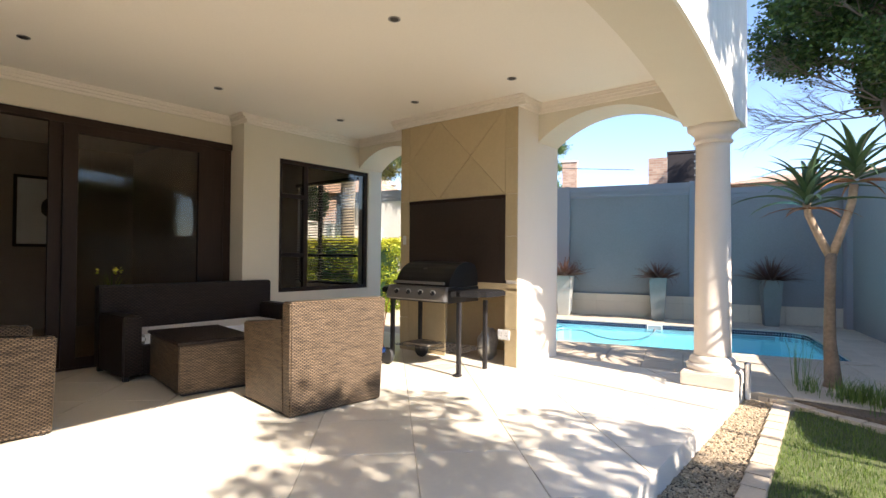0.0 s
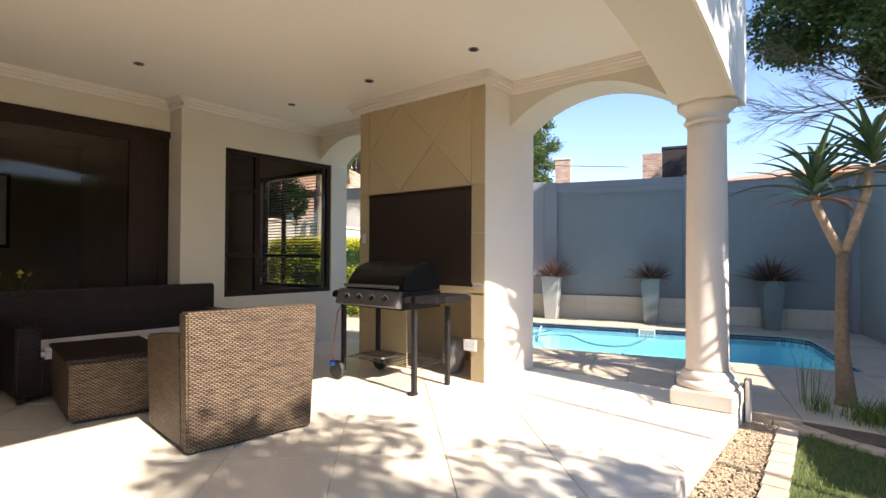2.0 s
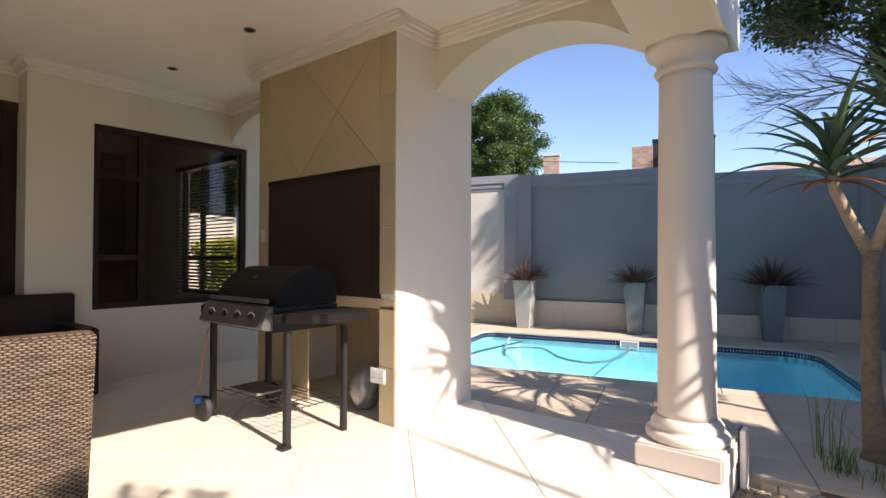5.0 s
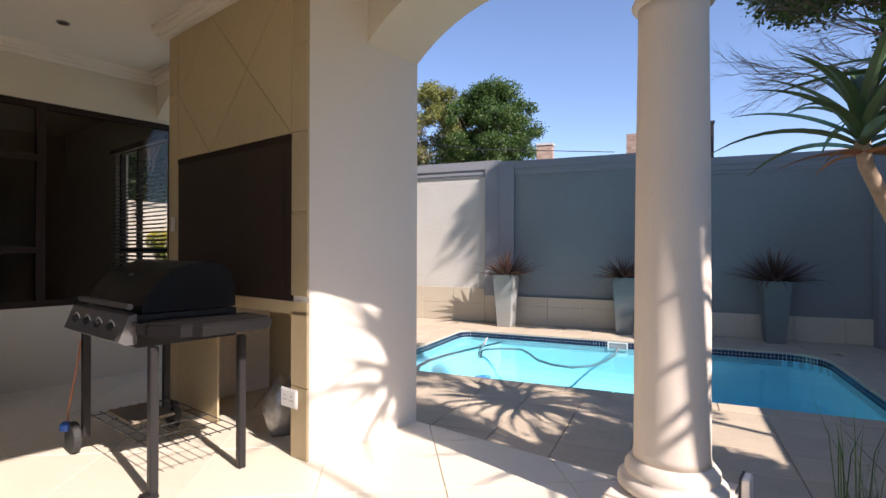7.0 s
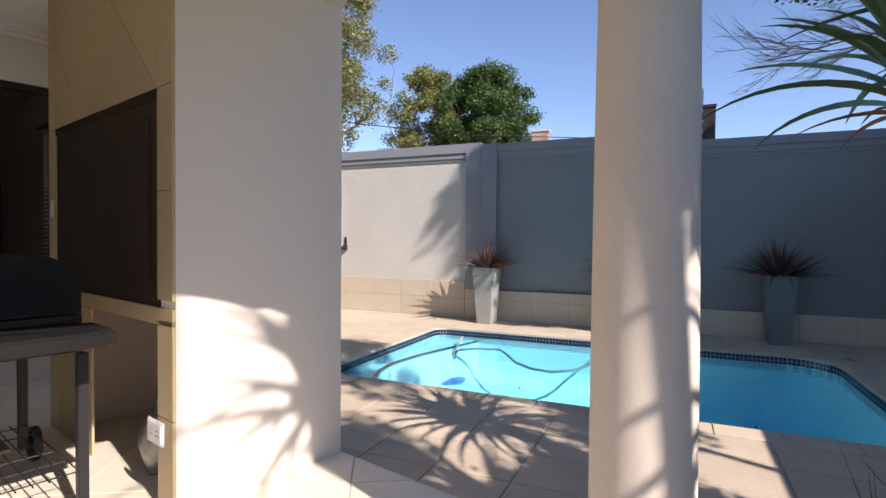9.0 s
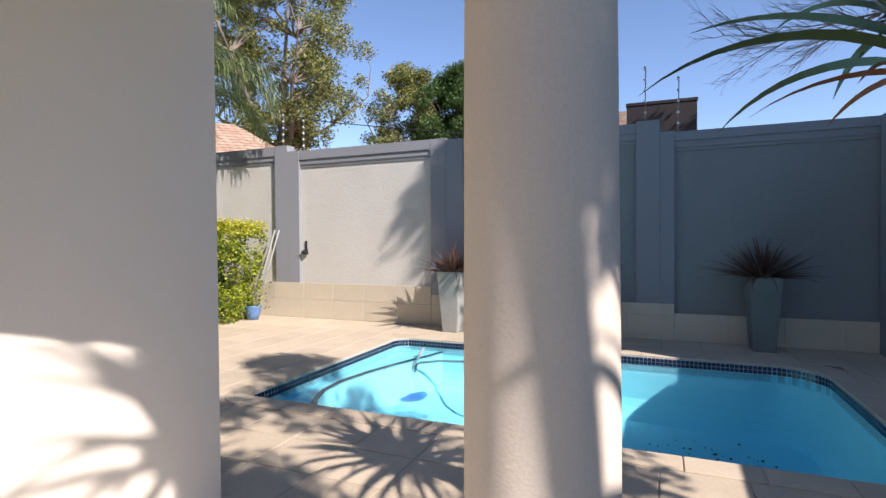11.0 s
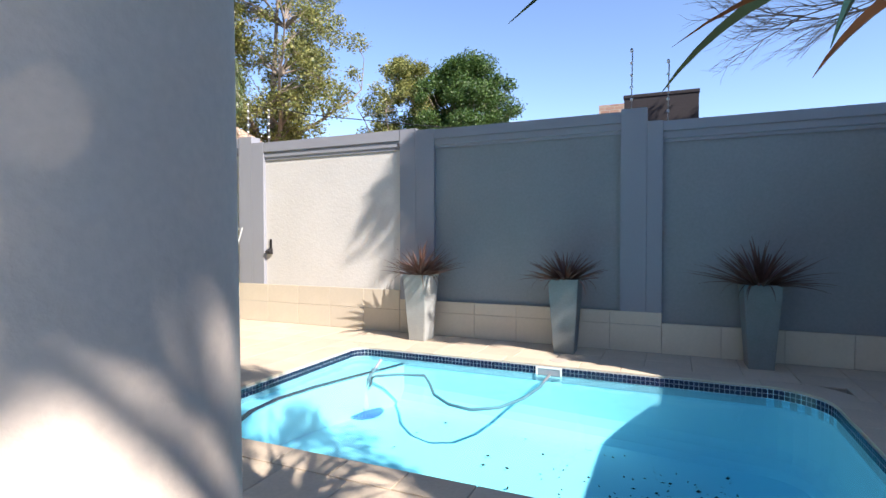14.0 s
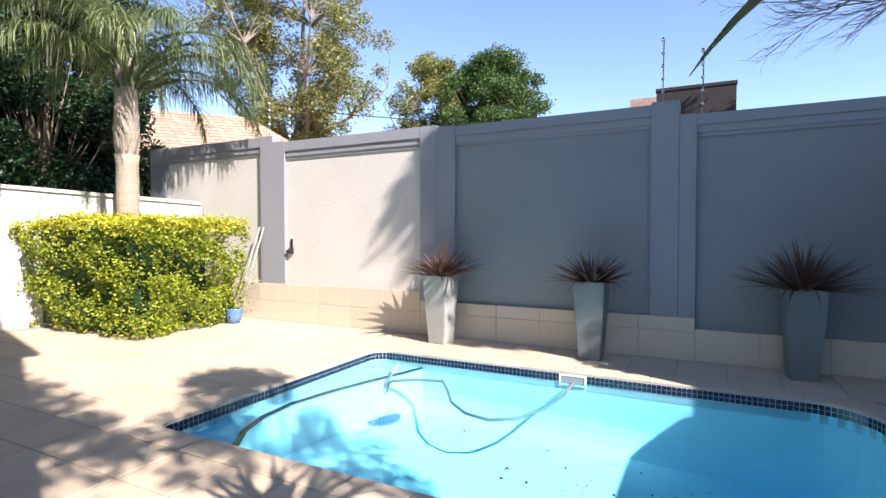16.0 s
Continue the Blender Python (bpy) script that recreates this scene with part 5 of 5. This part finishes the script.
for a, b in zip(line, line[1:]):
    n_ = max(1, round((b - a).length / 0.21))
    for k in range(n_):
        c0, c1 = a.lerp(b, k / n_), a.lerp(b, (k + 0.93) / n_)
        nn = Vector((-(b - a).y, (b - a).x, 0)).normalized() * 0.06
        part("brick", prism([(c0 - nn).xy, (c1 - nn).xy, (c1 + nn).xy, (c0 + nn).xy], -0.188, -0.128 + kr.uniform(-0.006, 0.006)), DECK, kerb2)
structure("flower_bed", prism([(-0.98, 6.76), (-0.64, 6.66), (-0.23, 6.41), (0.7, 6.19), (2.8, 6.55), (2.2, 8.4), (0.4, 8.0), (-0.55, 7.75)], -0.188, -0.105), BEDSOIL, "brown soil bed round the aloe")


def blades(name, pts, length, width, m, label, cat, lean=0.35, seed=41):
    g = np.random.default_rng(seed)
    n_ = len(pts)
    c = np.asarray(pts, float)
    a = g.uniform(0, 2 * np.pi, n_)
    L = length * g.uniform(0.6, 1.3, n_)
    d = np.stack([np.cos(a), np.sin(a), np.zeros(n_)], 1)
    s_ = np.stack([-np.sin(a), np.cos(a), np.zeros(n_)], 1) * width
    up = np.array([0, 0, 1.0])
    mid = c + up * L[:, None] * 0.6 + d * (L * lean * 0.3)[:, None]
    tip = c + up * L[:, None] + d * (L * lean)[:, None]
    v = np.stack([c - s_ / 2, c + s_ / 2, mid + s_ * 0.4, tip, mid - s_ * 0.4], 1).reshape(-1, 3)
    i5 = (np.arange(n_) * 5).tolist()
    f = [q for i in i5 for q in ((i, i + 1, i + 2, i + 4), (i + 4, i + 2, i + 3))]
    o_ = raw(name, v.tolist(), f, m, kind="stuff")
    return tagged(o_, label=label, category=cat)


gr_ = np.random.default_rng(8)
pp = np.stack([gr_.uniform(-0.6, 3.0, 60000), gr_.uniform(1.5, 6.5, 60000), np.full(60000, -0.166)], 1)
keep = (pp[:, 0] > -0.64 + (6.45 - pp[:, 1]) * 0.045) & (pp[:, 1] < 6.42 - 0.42 * (pp[:, 0] + 0.3)) & ((pp[:, 1] < 6.1) | (pp[:, 0] < 0.0)) & ((pp[:, 0] - 0.15) ** 2 + (pp[:, 1] - 5.2) ** 2 > gr_.uniform(0.0, 0.06, 60000))
blades("lawn", pp[keep], 0.035, 0.004, GRASSM, "short mown green lawn grass with a worn patch", "grass")
tuft = []
for cx, cy, r_, n_ in ((-0.15, 6.95, 0.22, 260), (0.25, 6.75, 0.25, 700), (0.75, 6.8, 0.35, 900), (-0.55, 7.05, 0.1, 50), (1.4, 7.0, 0.4, 300)):
    q_ = gr_.normal(size=(n_, 2)) * r_ * 0.5
    tuft += [(cx + a, cy + b, -0.108) for a, b in q_]
blades("bed_grass", tuft, 0.20, 0.008, GRASSM, "long green strap grass in the bed round the aloe", "grass", lean=0.5, seed=42)
tall = [(-0.62 + gr_.normal() * 0.05, 7.25 + gr_.normal() * 0.06, -0.108) for _ in range(24)]
blades("tall_weed", tall, 0.55, 0.007, GRASSM, "thin tall green stems beside the deck", "plant", lean=0.3, seed=43)
# white pipe box at the corner of the patio
pipe = thing("downpipe_box", pose(-1.035, 6.585, -0.16), "short white painted downpipe cover at the patio corner", "pipe cover")
part("cover", box(-0.018, 0.02, -0.05, 0.06, 0.0, 0.37, 0.005), WHITE, pipe)
# solid black strip that stands for the shade behind the cover
part("gap", box(-0.026, -0.0185, -0.052, 0.062, 0.0, 0.375), BLACK, pipe)

# ---- small things on walls ----
sk = thing("double_socket", pose(-3.437, 5.6445, 0.37, 0, 0, 0), "white double wall socket in a cream frame, on the stone", "socket")
part("frame", box(-0.085, 0.085, -0.012, 0, -0.06, 0.06, 0.004), WHITEP, sk)
part("plate", box(-0.072, 0.072, -0.016, -0.0122, -0.048, 0.048), CLOTH, sk)
for x in (-0.035, 0.035):
    for dx, dz in ((0, 0.015), (-0.012, -0.012), (0.012, -0.012)):
        part("hole", box(x + dx - 0.004, x + dx + 0.004, -0.0172, -0.0162, dz - 0.004, dz + 0.004), BLACK, sk)
sw = thing("light_switch", pose(-5.085, 5.6445, 1.52), "small white light switch on the stone strip", "switch")
part("plate", box(-0.03, 0.03, -0.008, 0, -0.06, 0.06, 0.003), WHITEP, sw)
part("rocker", box(-0.012, 0.012, -0.012, -0.0082, -0.02, 0.02), CLOTH, sw)
wl = thing("wall_light", GARDEN @ pose(-6.42, 0.058, 1.20), "small dark angled wall light on the pale panel", "wall light")
part("plate", box(-0.02, 0.02, -0.015, 0, -0.10, 0.16), GREYMETAL, wl)
part("hood", side_prism([(-0.016, 0.0), (-0.10, -0.05), (-0.10, -0.07), (-0.016, -0.10)], -0.05, 0.05, "x"), GREYMETAL, wl)
# garden tools and a blue pot at the hedge's end
stick = thing("garden_pole", GARDEN @ pose(-7.36, -0.42, DECK_Z), "pair of pale thin poles leaning on the wall beside the hedge", "pole")
for dx in (0.0, 0.10):
    part("pole", tube([(dx, 0, 0), (0.16 + dx, 0.17, 0.85), (0.32 + dx, 0.33, 1.66)], 0.014, 8), POT, stick, smooth=True)
bpot = thing("blue_pot", GARDEN @ pose(-7.18, -0.55, DECK_Z), "small blue glazed pot with a straggly yellow-green plant by hedge", "plant pot")
part("pot", lathe([(0.09, 0), (0.13, 0.12), (0.15, 0.24), (0.16, 0.26), (0.14, 0.26), (0.13, 0.20)], 20), BLUEGLAZE, bpot, smooth=True)
leaf_mesh("leaves", np.random.default_rng(12).normal(size=(420, 3)) * [0.13, 0.13, 0.24] + [0.02, 0, 0.62], 0.055, HEDGE, bpot)
part("stem", tube([(0, 0, 0.2), (0.03, 0.02, 0.6), (-0.02, 0, 0.95)], 0.008, 5), BARK, bpot)
lid_ = thing("drain_lid", GARDEN @ pose(-1.15, -0.92, DECK_Z + 0.001), "small reddish-brown drain lid flush in the paving", "drain cover")
part("lid", lathe([(0.11, 0.0), (0.11, 0.006), (0.10, 0.009)], 24), BRICK, lid_)
# sack below the braai
sack = bmesh.new()
bmesh.ops.create_icosphere(sack, subdivisions=3, radius=1.0)
for v_ in sack.verts:
    n_ = noise.noise(v_.co * 2.0) * 0.25
    v_.co = Vector((v_.co.x * 0.13 * (1 + n_), v_.co.y * 0.13 * (1 + n_), max(v_.co.z * 0.23 * (1 + n_) + 0.18, 0.0) ))
sk2 = thing("crumpled_sack", pose(-3.82, 5.86, 0.0), "crumpled silver-white sack leaning in the recess under the braai", "sack")
part("sack", sack, SILVER, sk2, smooth=True)
# plain board in place of the dark brown grill plate
grill = thing("grill_plate", pose(-4.2, 5.06, 0.246), "brown board standing in for a grill plate on the barbecue's wire rack", "board")
part("board", box(-0.22, 0.16, -0.12, 0.14, 0, 0.018, 0.003), BARK, grill)
vase = thing("planted_pot", pose(-6.75, 2.55, 0.0), "dark floor pot with a few pale flowers behind the sofa", "pot plant")
part("pot", lathe([(0.10, 0), (0.13, 0.3), (0.12, 0.7), (0.10, 0.78)], 18), BLACK, vase, smooth=True)
fl_ = bmesh.new()
for k in range(14):
    blade(fl_, (0, 0, 0.76), k * 2.4, 0.38, 0.012, radians(50 + 3 * k), 0.5, 4)
part("leaves", fl_, HEDGE, vase)
leaf_mesh("flowers", [(0.12 * math.cos(k * 2.1), 0.14 * math.sin(k * 2.1), 1.08 + 0.02 * (k % 4)) for k in range(9)], 0.06, HEDGETOP, vase, "pale flowers")

# ---- electric fence on the boundary wall ----
def fence_rod(u, z0, z1):
    f = thing("electric_fence_rod", GARDEN @ pose(u, 0.11, z0), "thin steel electric fence rod with white insulators on wall", "fence rod", "fence rods on the boundary wall")
    part("rod", tube([(0, 0, 0), (0.01, 0, z1 - z0)], 0.008, 6), STEEL, f)
    for k in range(5):
        z = (z1 - z0) * (0.18 + 0.2 * k)
        part("insulator", lathe([(0.008, z - 0.02), (0.022, z - 0.01), (0.016, z), (0.022, z + 0.01), (0.008, z + 0.02)], 8), WHITEP, f)
    part("cap", lathe([(0.004, z1 - z0 - 0.01), (0.018, z1 - z0 + 0.005), (0.004, z1 - z0 + 0.02)], 8), BLACK, f)


fence_rod(-0.42, 3.05, 3.84)
fence_rod(0.02, 2.86, 3.64)
fence_rod(-6.98, 3.19, 3.82)
fence_rod(-6.50, 3.07, 3.66)

# ---- buildings beyond the wall ----
def gable(name, x0, x1, y0, y1, z_eave, z_ridge, rot, m_wall, m_roof, label):
    h = thing(name, pose((x0 + x1) / 2, (y0 + y1) / 2, GZ, 0, 0, rot), label, "house")
    a, b = (x1 - x0) / 2, (y1 - y0) / 2
    part("wall", box(-a, a, -b, b, 0, z_eave), m_wall, h)
    rb = bmesh.new()
    v = [rb.verts.new(c) for c in ((-a - 0.3, -b - 0.3, z_eave), (a + 0.3, -b - 0.3, z_eave), (a + 0.3, b + 0.3, z_eave), (-a - 0.3, b + 0.3, z_eave), (-a + b * 0.7, 0, z_ridge), (a - b * 0.7, 0, z_ridge))]
    for f_ in ((0, 1, 5, 4), (1, 2, 5), (2, 3, 4, 5), (3, 0, 4), (3, 2, 1, 0)):
        rb.faces.new([v[k] for k in f_])
    part("roof", rb, m_roof, h)
    return h


gable("brick_house", -5.0, 5.0, -3.0, 3.0, 4.0, 6.0, 0, BRICK, ROOFT, "pale brick house with weathered orange tile roof beyond the wall").matrix_world = pose(-20.6, 13.6, GZ, 0, 0, 62)
gable("white_house", -2.2, 2.2, -2.0, 2.0, 5.9, 7.3, 0, CREAMWALL, WHITE, "white gabled roof beyond the boundary wall").matrix_world = pose(-26.2, 23.0, GZ, 0, 0, 55)
gable("tiled_house", -4.6, 3.2, 24, 28, 4.45, 5.0, 0, BRICK, ROOFT, "low house with dull brown tiled roof beyond the boundary wall")
ch = thing("shaded_chimney", pose(-5.45, 20.8, GZ, 0, 0, 16), "wide brick chimney, darkened as shaded, with a paler end, beyond the wall", "chimney")
part("brickwork", box(-0.45, 1.35, -0.5, 0.5, 0, 5.28), CHIM, ch)
part("pale_brickwork", box(-1.10, -0.452, -0.5, 0.5, 0, 5.16), BRICK, ch)
part("cap", box(-0.47, 1.37, -0.52, 0.52, 5.282, 5.36), CHIM, ch)
sc = thing("small_chimney", pose(-12.7, 26.7, GZ, 0, 0, 20), "small pale brick chimney beyond the round tree", "chimney")
part("stack", box(-0.38, 0.38, -0.3, 0.3, 0, 6.6), BRICK, sc)
part("cap", box(-0.42, 0.42, -0.34, 0.34, 6.602, 6.7), CREAMWALL, sc)
cable = thing("overhead_cable", pose(0, 0, 0), "thin black overhead cable sagging between the houses", "cable")
part("cable", tube([(-20, 15.5, 6.6), (-16.5, 18.5, 5.9), (-13, 21.5, 5.5), (-9, 26, 5.6)], 0.018, 5), BLACK, cable)

# ---- pieces of walls, floors and paving ----
def tile_set(outlines, put, m, parent, name, thick, bevel=0.0):
    """Thin pieces over outlines; equal outlines share one mesh."""
    made = {}
    for q_ in outlines:
        cx, cy = sum(p[0] for p in q_) / len(q_), sum(p[1] for p in q_) / len(q_)
        key = tuple((round(p[0] - cx, 3), round(p[1] - cy, 3)) for p in q_)
        if key not in made:
            bm = bmesh.new()
            lo = [bm.verts.new((x, y, 0)) for x, y in key]
            inset = 0.004
            md = [bm.verts.new((x, y, thick - 0.003)) for x, y in key]
            hi = []
            for x, y in key:
                r_ = math.hypot(x, y) or 1
                hi.append(bm.verts.new((x * (1 - inset / r_), y * (1 - inset / r_), thick)))
            n_ = len(key)
            bm.faces.new(hi)
            for a, b in ((lo, md), (md, hi)):
                for i in range(n_):
                    bm.faces.new((a[i], a[(i + 1) % n_], b[(i + 1) % n_], b[i]))
            bmesh.ops.recalc_face_normals(bm, faces=bm.faces)
            me = bpy.data.meshes.new(name)
            bm.to_mesh(me)
            bm.free()
            me.materials.append(m)
            made[key] = me
        o_ = new(name, made[key])
        o_.parent = parent
        o_.matrix_local = put(cx, cy)


def holder(name, m, label):
    h = new(name)
    h.matrix_world = m
    return tagged(h, label=label, kind="structure")


# wall cladding lies in an upright plane: x along, z up, facing -y
UPRIGHT = lambda cx, cy: pose(cx, 0, cy, 90, 0, 0)
clad = holder("braai_cladding", pose(0, BY0 - 0.001, 0), "sand-coloured stone tiles on the chimney breast")
sets = []
cuts = (0.0, 0.45, 0.93, 1.02, 1.55, 2.055, 2.6, 3.09)
for a, b in zip(cuts, cuts[1:]):
    if abs(a - 0.93) > 0.001:
        sets.append([(-3.43, a + 0.002), (-3.267, a + 0.002), (-3.267, b - 0.002), (-3.43, b - 0.002)])
    sets.append([(-5.168, a + 0.002), (-5.004, a + 0.002), (-5.004, b - 0.002), (-5.168, b - 0.002)])
sets.append([(-5.002, 0.90), (-3.267, 0.90), (-3.267, 0.983), (-5.002, 0.983)])
breast = (-5.0, -3.434, 2.055, 3.09)
for q_ in laid(breast, 0.74, 0.74, radians(45), (-3.434 + 2.055) / math.sqrt(2), (3.434 + 2.055) / math.sqrt(2), 0.004):
    sets.append(q_)
sets.append([(-5.002, 0.0), (-4.35, 0.0), (-4.35, 0.896), (-5.002, 0.896)])
tile_set(sets, UPRIGHT, SAND, clad, "stone_tile", 0.014)

plinth = holder("plinth_cladding", GARDEN @ pose(0, 0.0, 0), "cream tiles along the foot of the boundary wall")
core = structure("plinth_core", box(-9.7, -3.80, 0.0, 0.058, -0.19, 0.56), GROUT, "mortar behind the foot tiles")
core.matrix_world = GARDEN
core = structure("plinth_core", box(-3.80, -0.03, 0.0, 0.058, -0.19, 0.425), GROUT, "mortar behind the foot tiles")
core.matrix_world = GARDEN
core = structure("plinth_core", box(-0.03, 2.404, 0.0, 0.058, -0.19, 0.295), GROUT, "mortar behind the foot tiles")
core.matrix_world = GARDEN
rows = []
for u0, u1, cuts_, w_ in ((-9.7, -3.80, (DECK_Z, 0.26, 0.57), 0.66), (-3.80, -0.03, (DECK_Z, 0.26, 0.43), 0.633), (-0.03, 2.404, (DECK_Z, 0.30), 0.66)):
    for a, b in zip(cuts_, cuts_[1:]):
        u = u1 if u1 < 0 else 0.60
        edges = [u1]
        while u > u0 + 0.01:
            if u < u1 - 0.01:
                edges.append(u)
            u -= w_
        if u1 > 0:
            edges = [2.404, 1.96, 1.30, 0.64]
        edges.append(u0)
        for p_, q2 in zip(edges[1:], edges):
            rows.append([(p_ + 0.002, a + 0.002), (q2 - 0.002, a + 0.002), (q2 - 0.002, b - 0.002), (p_ + 0.002, b - 0.002)])
tile_set(rows, UPRIGHT, PLINTH, plinth, "wall_tile", 0.012)

FLAT = lambda z: (lambda cx, cy: pose(cx, cy, z))
tiles = holder("patio_tiles", pose(0, 0, 0), "large cream porcelain tiles laid on the diagonal")
outl_ = laid((-6.93, PX, -3.49, PY), 0.7071, 0.7071, radians(45), 0.53 / math.sqrt(2), 4.31 / math.sqrt(2), 0.005)
tile_set(outl_, FLAT(-0.0085), PORCELAIN, tiles, "floor_tile", 0.0085)

coping = holder("pool_coping", GARDEN @ pose(0, 0, 0), "sandy coping stones round the pool")
ci, co_ = pool_outline(0.0, 8), pool_outline(0.24, 8)
corner_n = 9
stones_ = []
for side in range(4):
    # straight run from this corner's last point to the next corner's first
    i0, i1 = side * corner_n + corner_n - 1, ((side + 1) % 4) * corner_n
    A, B, C, D = Vector(ci[i0]), Vector(ci[i1]), Vector(co_[i1]), Vector(co_[i0])
    n_ = max(1, round((B - A).length / 0.47))
    for k in range(n_):
        s0, s1 = k / n_ + 0.004 / (B - A).length, (k + 1) / n_ - 0.004 / (B - A).length
        stones_.append([tuple(A.lerp(B, s0)), tuple(A.lerp(B, s1)), tuple(D.lerp(C, s1)), tuple(D.lerp(C, s0))])
    for k in range(side * corner_n, side * corner_n + corner_n - 1, 4):
        seg = ci[k:k + 5] + co_[k:k + 5][::-1]
        stones_.append([tuple(p) for p in seg])
tile_set(stones_, FLAT(DECK_Z - 0.0135), DECK, coping, "coping_stone", 0.020)

deck = holder("deck_paving", GARDEN @ pose(0, 0, 0), "sandy concrete pavers round the pool")
all_ = []
for u0, u1, v0, v1 in DECK_RECTS:
    for q_ in laid((max(u0, -9.6), u1, v0, v1), 0.50, 0.45, 0.0, 0.30, -4.51, 0.008):
        q_ = clip(q_, *HOUSE_LINE)
        if len(q_) > 2:
            area = abs(sum(q_[k][0] * q_[(k + 1) % len(q_)][1] - q_[(k + 1) % len(q_)][0] * q_[k][1] for k in range(len(q_)))) / 2
            if area > 0.004:
                all_.append(q_)
tile_set(all_, FLAT(DECK_Z - 0.012), DECK, deck, "paver", 0.012)
